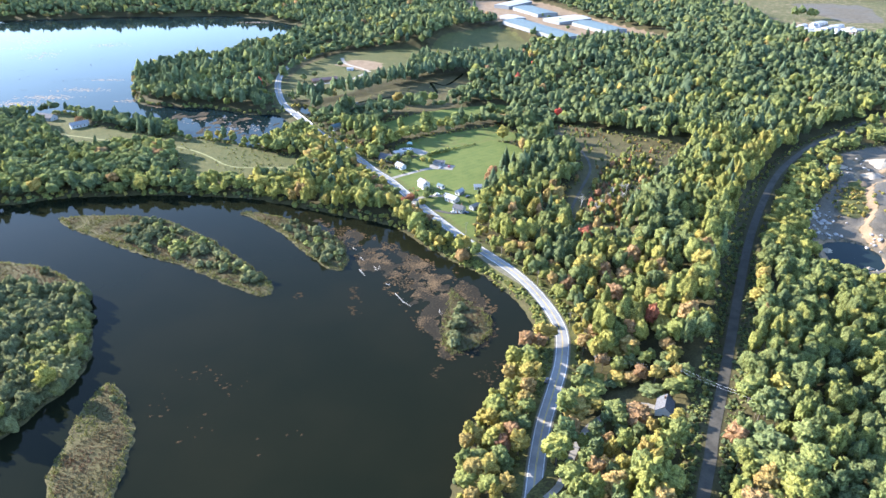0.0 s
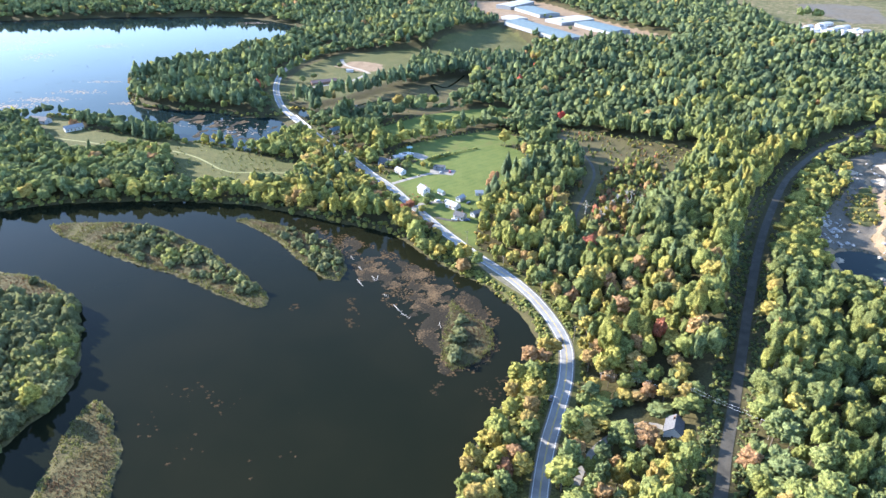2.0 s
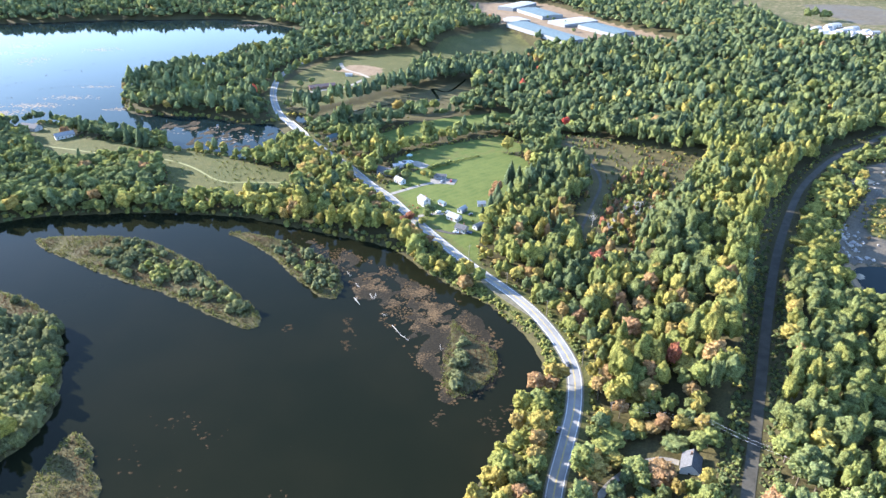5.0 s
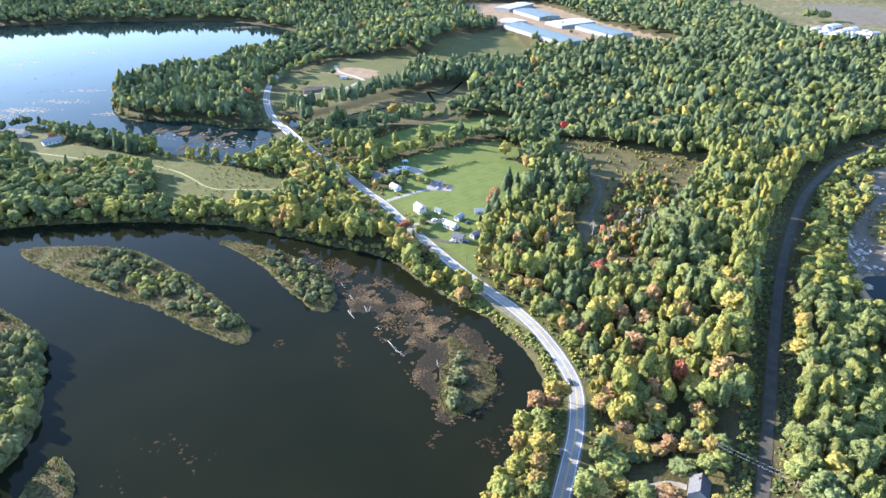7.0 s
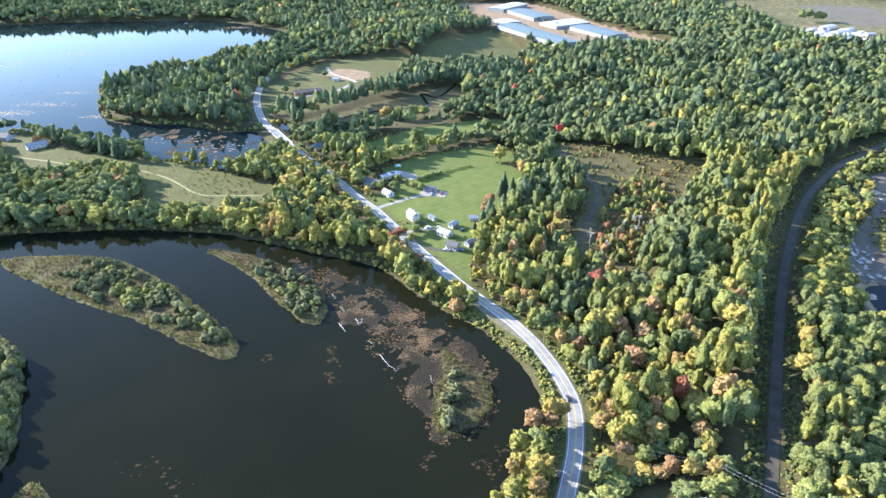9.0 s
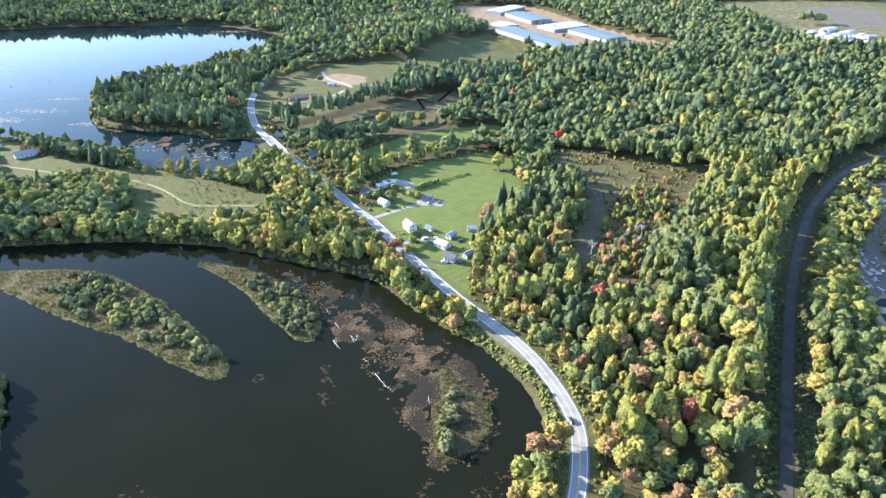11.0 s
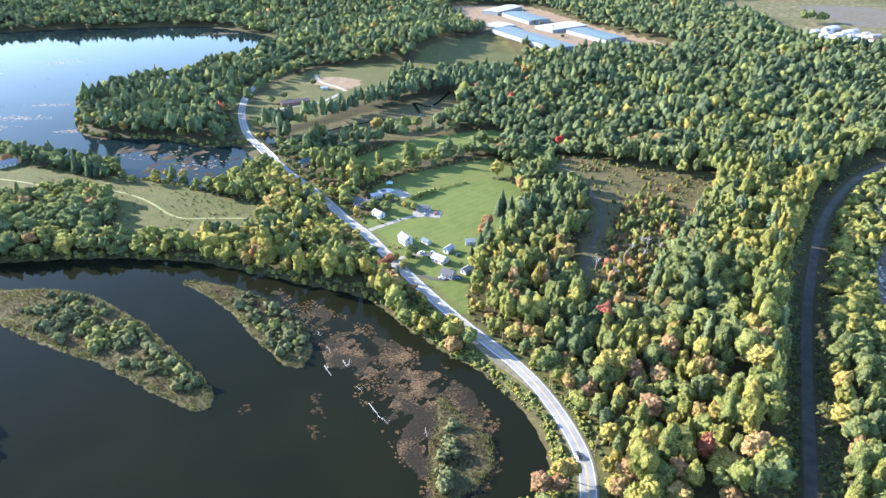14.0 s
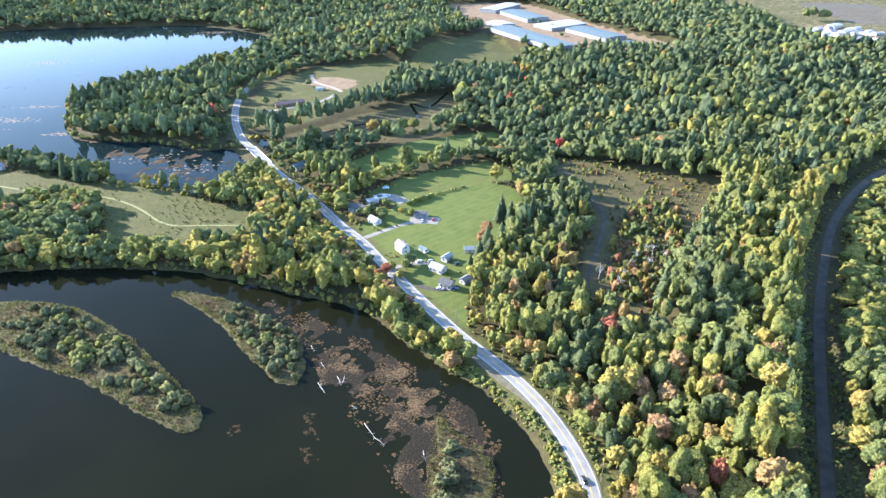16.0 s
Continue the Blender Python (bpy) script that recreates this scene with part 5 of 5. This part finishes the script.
vs, fs, n = [], [], 0
for cx, cy, spread, count in ((-137, 239, 9, 9), (-103, 252, 8, 12), (-116, 262, 10, 8), (-88, 337, 4, 12), (-56, 342, 4, 20), (-53, 335, 4, 20), (-53, 323, 3, 16), (-51, 318, 3, 10), (-2, 268, 3, 14), (-4, 263, 3, 8), (22, 262, 6, 30), (27, 246, 6, 24), (32, 272, 5, 20), (-125, 262, 12, 10), (-112, 224, 14, 8), (-75, 230, 20, 6)) + tuple((x, y, 7, 5) for x, y in DARK_MATS):
    for _ in range(count):
        a, r0 = rng.rand() * 6.283, rng.uniform(0.2, 1.1)
        x, y = cx + rng.normal(0, 0.45) * spread, cy + rng.normal(0, 0.45) * spread
        k = 11
        t = np.arange(k) * 6.283 / k
        rad_ = r0 * rng.uniform(0.45, 1.25, k)
        ring = np.stack([x + np.cos(t) * rad_ * 1.2, y + np.sin(t) * rad_, np.full(k, -0.03)], 1)
        vs.append(np.concatenate([ring, [[x, y, 0.10]], ring * [1, 1, 0] * 0.55 + np.array([x, y, 0]) * 0.45 + [0, 0, 0.07]]))
        for i in range(k):
            j = (i + 1) % k
            fs += [[n + i, n + j, n + k + 1 + j], [n + i, n + k + 1 + j, n + k + 1 + i], [n + k + 1 + i, n + k + 1 + j, n + k]]
        n += 2 * k + 1
WEED = surface("water_weed", (0.022, 0.017, 0.011), (0.060, 0.042, 0.025), 0.7, rough=1.0, spec=0.0, bump=0.4)
tagged(new("water_weed", mesh_of("water_weed", np.concatenate(vs), fs, WEED)), "brown mats of weed floating on the river", "weed", kind="stuff")


rng = np.random.RandomState(32)
vs, fs, n = [], [], 0
for cx, cy, sx, sy, count in PALE_MATS:
    for _ in range(count):
        k = 7
        t = np.arange(k) * 6.283 / k
        rad_ = rng.uniform(0.3, 1.7) * rng.uniform(0.6, 1.2, k)
        x, y = cx + rng.normal(0, 0.5) * sx, cy + rng.normal(0, 0.5) * sy
        vs.append(np.concatenate([np.stack([x + np.cos(t) * rad_ * 1.6, y + np.sin(t) * rad_, np.full(k, -0.02)], 1), [[x, y, 0.05]]]))
        fs += [[n + i, n + (i + 1) % k, n + k] for i in range(k)]
        n += k + 1
WEED_BROWN = surface("brown_water_weed", (0.036, 0.025, 0.014), (0.105, 0.068, 0.037), 0.25, rough=1.0, spec=0.0, bump=0.4)
pv, pf, pn = [], [], 0
px, py = scatter(-110, 40, 265, 450, 1.7, 71)
field = line_distance(AREAS["mudflat"], px, py, True)
keep = (field > 0.5 + 2 * ripple(px, py, 10, 73)) & (ripple(px, py, 16, 72) + 0.5 * ripple(px, py, 6, 74) > 0.12) & (np.max([line_distance(AREAS[k], px, py, True) for k in ISLANDS], 0) < 0)
for x, y in zip(px[keep], py[keep]):
    k = 7
    t = np.arange(k) * 6.283 / k
    rad_ = rng.uniform(0.35, 1.25) * rng.uniform(0.5, 1.3, k)
    pv.append(np.concatenate([np.stack([x + np.cos(t) * rad_, y + np.sin(t) * rad_, np.full(k, -0.02)], 1), [[x, y, 0.09]]]))
    pf += [[pn + i, pn + (i + 1) % k, pn + k] for i in range(k)]
    pn += k + 1
tagged(new("shoal_weed", mesh_of("shoal_weed", np.concatenate(pv), pf, WEED_BROWN)), "brown weed drying on the river shoal", "weed", kind="stuff")
PALE_WEED = surface("pale_water_weed", (0.11, 0.08, 0.056), (0.19, 0.142, 0.098), 0.3, bump=0.2)
tagged(new("lake_weed", mesh_of("lake_weed", np.concatenate(vs), fs, PALE_WEED)), "pale tan mats of weed floating on the lake", "weed", kind="stuff")


def utility_pole(at, z, yaw):
    root = new("utility_pole")
    root.matrix_world = pose(at[0], at[1], z, 0, 0, yaw)
    bm = bmesh.new()
    stick_into(bm, (0, 0, -0.8), (0, 0, 10.5), 0.17, 0.11, 10)
    part("pole", bm, POLE_WOOD, root)
    part("crossarm", block(bmesh.new(), 2.4, 0.12, 0.14, (0, 0, 9.7)), POLE_WOOD, root)
    for x in (-1.05, 0, 1.05):
        bm = bmesh.new()
        stick_into(bm, (x, 0, 9.84), (x, 0, 10.05), 0.07, 0.04, 8)
        part("insulator", bm, CONCRETE, root)
    return tagged(root, "wooden utility pole with a crossarm", "pole", group="utility poles")


poles = [(112, 244), (137, 219), (76, 262), (70, 300), (58, 345), (38, 376), (16, 410)]
pz = heights(poles)
for i, (p, z) in enumerate(zip(poles, pz)):
    utility_pole(p, float(z), -45 if i < 2 else 20)
spans = [(0, 1), (0, 2)]
for i, j in spans:
    for off in (-1.05, 1.05):
        bm = bmesh.new()
        a, b = Vector((*poles[i], pz[i] + 10.05)), Vector((*poles[j], pz[j] + 10.05))
        o = Vector((-(b - a).y, (b - a).x, 0)).normalized() * off
        last = a + o
        for k in range(1, 11):
            q = a.lerp(b, k / 10) + o - Vector((0, 0, 1.0 * 4 * (k / 10) * (1 - k / 10)))
            stick_into(bm, last, q, 0.03 if i == 0 and j == 1 else 0.014, 0.03 if i == 0 and j == 1 else 0.014, 4)
            last = q
        tagged(part("power_line", bm, WIRE), "bright overhead wire slung between poles", "wire", group="power lines")

# stones and heaps in the gravel pit
rs = random.Random(8)
stones = []
for k in range(10):
    bm = bmesh.new()
    bmesh.ops.create_icosphere(bm, subdivisions=1, radius=1.0)
    for v in bm.verts:
        v.co = Vector((v.co.x * 1.2, v.co.y, v.co.z * 0.75)) * rs.uniform(0.7, 1.2)
    stones.append(bm)
smesh = []
for bm in stones:
    me = bpy.data.meshes.new("boulder")
    bm.to_mesh(me)
    bm.free()
    me.materials.append(ROCK)
    smesh.append(me)
spots = []
for cx, cy, n_, sp in ((266, 425, 34, 7), (258, 404, 26, 6), (272, 436, 16, 6), (288, 386, 14, 4), (268, 362, 10, 5), (318, 505, 14, 9), (344, 522, 14, 12)):
    spots += [(cx + rs.gauss(0, sp), cy + rs.gauss(0, sp)) for _ in range(n_)]
for (x, y), z in zip(spots, heights(spots)):
    ob = new("boulder", rs.choice(smesh))
    k = rs.uniform(0.5, 1.7)
    ob.matrix_world = Matrix.LocRotScale((x, y, float(z) + 0.25 * k), Euler((rs.uniform(-0.3, 0.3), rs.uniform(-0.3, 0.3), rs.uniform(0, 6.28))), (k, k, k))
    tagged(ob, "pale grey quarried boulder on the pit floor", "stone", group="boulders in the pit")
for (x, y), r0, h0 in (((251, 379), 5, 2.6), ((266, 356), 6, 2.4), ((378, 532), 13, 5), ((330, 520), 9, 3), ((262, 428), 5, 2.2), ((352, 505), 8, 3)):
    vs, fs = [], []
    rings, seg_ = 7, 28
    for i in range(rings):
        s = i / (rings - 1)
        for k in range(seg_):
            a = k * 6.283 / seg_
            q = r0 * s * (1 + 0.18 * math.sin(3 * a + x) + 0.10 * math.sin(7 * a + y))
            vs.append((x + q * math.cos(a) * 1.4, y + q * math.sin(a), h0 * (1 - s) ** 1.2 * (1 + 0.12 * math.sin(5 * a + s * 9)) - 0.6 * s))
    for i in range(rings - 1):
        for k in range(seg_):
            j = (k + 1) % seg_
            fs.append((i * seg_ + k, (i + 1) * seg_ + k, (i + 1) * seg_ + j, i * seg_ + j))
    z = float(heights([(x, y)])[0])
    ob = new("gravel_mound", mesh_of("gravel_mound", [(a, b, c + z) for a, b, c in vs], fs, SAND, smooth=True))
    tagged(ob, "mound of tan gravel in the pit", "mound", group="gravel mounds")

rs = random.Random(18)
heap_spots = [(556, 1121), (587, 1122), (606, 1118), (620, 1140), (643, 1123), (609, 1059), (635, 1052), (601, 1090), (570, 1113), (648, 1099), (628, 1096), (590, 1106), (662, 1112), (580, 1092)]
for (x, y), z in zip(heap_spots, heights(heap_spots)):
    bm = bmesh.new()
    bmesh.ops.create_icosphere(bm, subdivisions=3, radius=1.0)
    r0, h0 = rs.uniform(5, 10), rs.uniform(2.5, 5)
    for v in bm.verts:
        k = 1 + 0.2 * math.sin(4 * v.co.x + x) * math.cos(5 * v.co.y + y)
        v.co = Vector((v.co.x * r0 * 1.4 * k, v.co.y * r0 * k, max(v.co.z, -0.1) ** 1 * h0 * k))
    ob = part("crushed_stone_heap", bm, PALE_STONE)
    ob.matrix_world = pose(x, y, float(z), 0, 0, rs.uniform(0, 180))
    tagged(ob, "pale heap of crushed stone beside plant sheds", "heap", group="crushed stone heaps")

# leafless grey trees
def bare_tree(at, tall):
    bm = bmesh.new()
    stick_into(bm, (0, 0, -0.5), (0.2, 0.1, tall * 0.6), 0.2, 0.13)
    stick_into(bm, (0.2, 0.1, tall * 0.6), (0.0, 0.3, tall), 0.13, 0.03)
    for k in range(16):
        z0, a = tall * rs.uniform(0.35, 0.9), rs.uniform(0, 6.283)
        reach = (tall - z0) * rs.uniform(0.35, 0.7) + 0.6
        tip = Vector((reach * math.cos(a), reach * math.sin(a), z0 + reach * rs.uniform(0.6, 1.2)))
        mid = Vector((0.15, 0.1, z0))
        stick_into(bm, mid, tip, 0.08, 0.025, 5)
        for _ in range(3):
            b0 = mid.lerp(tip, rs.uniform(0.4, 0.9))
            stick_into(bm, b0, b0 + Vector((rs.uniform(-1, 1), rs.uniform(-1, 1), rs.uniform(0.4, 1.3))), 0.04, 0.015, 4)
    ob = part("bare_tree", bm, DEADWOOD)
    ob.matrix_world = pose(at[0], at[1], float(heights([at])[0]), 0, 0, rs.uniform(0, 360))
    tagged(ob, "leafless grey tree with fine upright branches", "tree", group="leafless trees")


for at, tall in (((70, 192), 12), ((103, 448), 11), ((112, 438), 9), ((131, 469), 8), ((140, 477), 8), ((143, 474), 9), ((149, 468), 8), ((137, 462), 7), ((125, 458), 8), ((118, 450), 7)):
    bare_tree(at, tall)

# ---- single trees that stand out ----
rng = np.random.RandomState(15)


def lone_tree(kind, at, tall, half, tv, label, mat=None):
    root = new(kind)
    root.matrix_world = pose(at[0], at[1], float(heights([at])[0]), 0, 0, rng.rand() * 360)
    if kind == "pine_tree":
        v, f, nn = pine_crown(rng, 16, 14, half / tall)
        v = v * tall
    else:
        flat = min(1.5, tall * 0.42 / half)
        v, f, nn = broad_crown(rng, 40, 260, 0.10, 3, flat)
        v = v * half + [0, 0, tall - half * flat * 1.05]
    new("crown", mesh_of("crown", v, f, mat or (NEEDLE if kind == "pine_tree" else LEAF), np.full(len(v), tv), True, nn)).parent = root
    v, f, nn = trunk_mesh(tall * 0.75, 0.28, 4 if kind != "pine_tree" else 0, rng)
    new("trunk", mesh_of("trunk", v, f, BARK)).parent = root
    tagged(root, label, "tree", group="single trees")


for at, tall, half, tv in (((-212, 325), 9, 3.4, 0.42), ((-190, 247), 17, 5.2, 0.42), ((-203, 224), 18, 6.5, 0.40), ((-212, 232), 14, 5.0, 0.36), ((-192, 284), 9, 3.2, 0.33), ((-238, 290), 6, 2.8, 0.38), ((-258, 275), 6, 3.0, 0.72), ((-205, 300), 7, 3.0, 0.3), ((-247, 240), 8, 3.4, 0.36)):
    lone_tree("tree", at, tall, half, tv, "yellow-green tree among the island's willow shrubs")
for at, tall, half, tv, label in (
        ((120, 672), 15, 5.0, 1.0, "bright red maple standing above the green wood"), ((103, 513), 10, 3.6, 1.0, "bright red maple at the clearing's edge"),
        ((53, 464), 11, 3.8, 0.97, "red maple behind the houses"), ((41, 510), 14, 5.0, 0.84, "rusty orange tree at the lawn's edge"),
        ((13, 377), 9, 5.2, 0.70, "tan drying willow on the river bank"), ((137, 285), 11, 5.0, 0.47, "round yellow-green tree beside the dirt road"),
        ((57, 607), 16, 6.0, 0.50, "tall yellow-green willow at the field's corner"), ((-33, 545), 9, 3.6, 0.25, "round green tree beside the white house"),
        ((-44, 547), 8, 3.8, 0.28, "green garden tree by the white house"), ((-58, 574), 10, 4.6, 0.26, "green garden tree behind the large house"), ((-30, 562), 8, 3.6, 0.24, "green garden tree by the gravel yard"), ((-22, 470), 7, 3.0, 0.4, "yellow-green tree near the houses"), ((-62, 560), 9, 5.2, 0.34, "broad rounded green tree by the road"), ((-9, 478), 7, 2.8, 0.12, "dark green tree between the houses"),
        ((-64, 563), 11, 5.6, 0.30, "broad green tree shading the large house"), ((-31, 543), 9, 3.4, 0.2, "green garden tree by the white house"), ((-53, 541), 7, 3.2, 0.6, "small yellowing tree by the road"), ((-76, 572), 9, 4.0, 0.36, "yellow-green tree by the road"), ((-13, 471), 8, 3.2, 0.3, "green tree in front of the houses"),
        ((73, 579), 13, 5.0, 0.66, "tan tree at the lawn's far edge"), ((37, 500), 13, 4.6, 0.80, "rusty tree above the dark spruces"),
        ((-18, 552), 5, 2.8, 0.55, "small yellowing tree by the lane"), ((-231, 622), 9, 4.2, 0.50, "yellow-green tree at the water's edge"), ((-222, 624), 8, 3.8, 0.55, "yellow tree at the water's edge"),
        ((-208, 622), 8, 3.8, 0.48, "yellow-green tree by the lake inlet"), ((-170, 607), 9, 4.6, 0.80, "orange tree beside the inlet"), ((-160, 612), 8, 4.2, 0.66, "orange-yellow tree beside the inlet"),
        ((-373, 655), 9, 4.5, 0.82, "rust-coloured tree beside the meadow house"), ((-176, 832), 9, 4.5, 0.22, "green tree by the playing field"), ((-166, 850), 8, 4.0, 0.2, "green tree by the playing field"),
        ((-140, 905), 9, 4.2, 0.18, "dark green tree in the playing field"), ((-29, 460), 8, 3.6, 0.86, "rusty tree on the road's verge"), ((-52, 742), 13, 6.5, 0.62, "rounded orange-brown tree at the marsh edge"), ((-38, 738), 14, 7.0, 0.3, "broad green tree at the marsh edge"), ((-24, 742), 14, 7.0, 0.28, "broad green tree at the marsh edge"), ((-12, 748), 12, 6.0, 0.33, "broad green tree at the marsh edge"), ((614, 1212), 22, 7, 0.25, "tall grove tree in the far field"), ((628, 1216), 24, 7, 0.2, "tall grove tree in the far field"), ((640, 1210), 20, 7, 0.22, "tall grove tree in the far field"), ((652, 1216), 16, 7, 0.25, "smaller grove tree in the far field"),
        ((-32, 545), 10, 3.6, 0.34, "tall garden tree beside the white house"), ((-66, 571), 11, 6.0, 0.36, "broad rounded tree at the roadside"), ((-48, 549), 7, 3.6, 0.15, "dark green tree by the large house"), ((-41, 553), 8, 3.8, 0.14, "dark green tree by the large house"), ((-11, 547), 6, 3.0, 0.34, "small tree beside the garage"), ((-12, 477), 9, 3.6, 0.14, "dark green tree by the white house"), ((-16, 460), 6, 3.0, 0.42, "yellow-green tree at the roadside"), ((-25, 466), 8, 3.8, 0.86, "rusty red roadside tree"),
        ((-224, 604), 10, 4.2, 0.48, "bright yellow-green tree beside the inlet"), ((-213, 608), 9, 3.4, 0.50, "bright yellow-green tree beside the inlet"), ((-160, 598), 10, 5.0, 0.72, "orange-tinted tree beside the inlet"), ((-148, 600), 10, 5.0, 0.66, "orange-tinted tree beside the inlet"), ((-165, 592), 6, 3.0, 0.92, "small red-orange tree beside the meadow"), ((-327, 650), 13, 6.5, 0.2, "broad dark green tree above the lake shore"), ((-340, 655), 11, 5.5, 0.18, "broad dark green tree above the lake shore"), ((-254, 612), 9, 4.2, 0.15, "dark green tree on the lake shore"), ((-270, 616), 11, 4.6, 0.15, "dark green tree on the lake shore"), ((-245, 608), 6, 3.6, 0.3, "small green tree on the lake shore")):
    lone_tree("tree", at, tall, half, tv, label)
for at, tall, half in (((-300, 630), 19, 5.0), ((-285, 623), 20, 6.0), ((-278, 621), 17, 5.0), ((-315, 640), 15, 4.6)):
    lone_tree("pine_tree", at, tall, half, 0.35, "tall dark green pine on the lake shore")
for at, tall, half in (((52, 536), 15, 4.6), ((59, 531), 13, 4.2), ((41, 483), 17, 5.4), ((46, 478), 16, 5.2), ((36, 470), 8, 2.0), ((48, 487), 15, 4.0), ((62, 520), 14, 3.6), ((40, 493), 19, 5.0), ((34, 481), 15, 4.6), ((55, 546), 17, 4.4), ((61, 540), 15, 4.2), ((28, 476), 8, 2.2), ((50, 500), 18, 5.0)):
    lone_tree("pine_tree", at, tall, half, 0.45, "dark green spruce at the lawn's edge")
for at in ((121, 1378), (130, 1355), (137, 1339), (148, 1321), (157, 1300), (168, 1279), (179, 1254), (188, 1243), (206, 1139), (202, 1201), (143, 1330), (174, 1266)):
    lone_tree("tree", at, rng.uniform(5, 8), rng.uniform(3, 4), rng.uniform(0.12, 0.3), "small dark green tree in the factory yard")
# rough growth between the pit's mounds
rr = np.random.RandomState(22)
x, y = np.concatenate([rr.normal(312, 8, 70), rr.normal(296, 5, 30), rr.normal(277, 5, 40)]), np.concatenate([rr.normal(458, 13, 70), rr.normal(436, 7, 30), rr.normal(463, 9, 40)])
size = rr.uniform(0.7, 2.0, len(x))
wood("pit_scrub", BUSH, x, y, heights(np.stack([x, y], 1)) + size * 0.4, size, size, np.clip(rr.normal(0.55, 0.12, len(x)), 0.3, 0.8), LEAF, "dry yellow scrub growing on the pit floor", "bushes")
for cx, cy, k, tv in ((-12, 500, 5, 0.3), (0, 476, 6, 0.2), (18, 462, 6, 0.26), (-30, 528, 7, 0.3), (-44, 566, 6, 0.25), (-24, 488, 4, 0.8), (30, 470, 5, 0.18)):
    for _ in range(k):
        v, f, nn = BUSH[rr.randint(0, 6)]
        s, at = rr.uniform(0.6, 1.4), np.array([cx, cy]) + rr.normal(0, 3.2, 2)
        z = float(heights([at])[0])
        ob = new("garden_shrub", mesh_of("garden_shrub", v * s + [at[0], at[1], z + 0.5 * s], f, LEAF, np.full(len(v), tv + 0.08 * rr.rand()), True, nn))
        tagged(ob, "rounded garden shrub on a lawn near houses", "shrub", group="garden shrubs")
# the row of trees between two fields
for q in curve_through(TREE_ROW, False, 6.5):
    lone_tree("tree", (q[0] + rng.normal(0, 1.2), q[1] + rng.normal(0, 1.5)), rng.uniform(8.5, 12.5), rng.uniform(3.6, 5.0), rng.uniform(0.24, 0.44), "green tree in a row between two fields")
# hedge along the lawn
line = curve_through([(-14, 566), (0, 577), (16, 588), (30, 597)], False, 2.2)
rr = np.random.RandomState(2)
hz = heights(line)
for q, z in zip(line, hz):
    v, f, nn = BUSH[rr.randint(0, 6)]
    s = rr.uniform(1.3, 2.2) * (1.5 if q[0] < 4 else 0.7)
    ob = new("hedge_bush", mesh_of("hedge_bush", v * s + [q[0], q[1], z + 0.6 * s], f, LEAF, np.full(len(v), 0.22 + 0.1 * rr.rand()), True, nn))
    tagged(ob, "dense dark green bush in the hedge", "bush", group="hedge along the lawn")
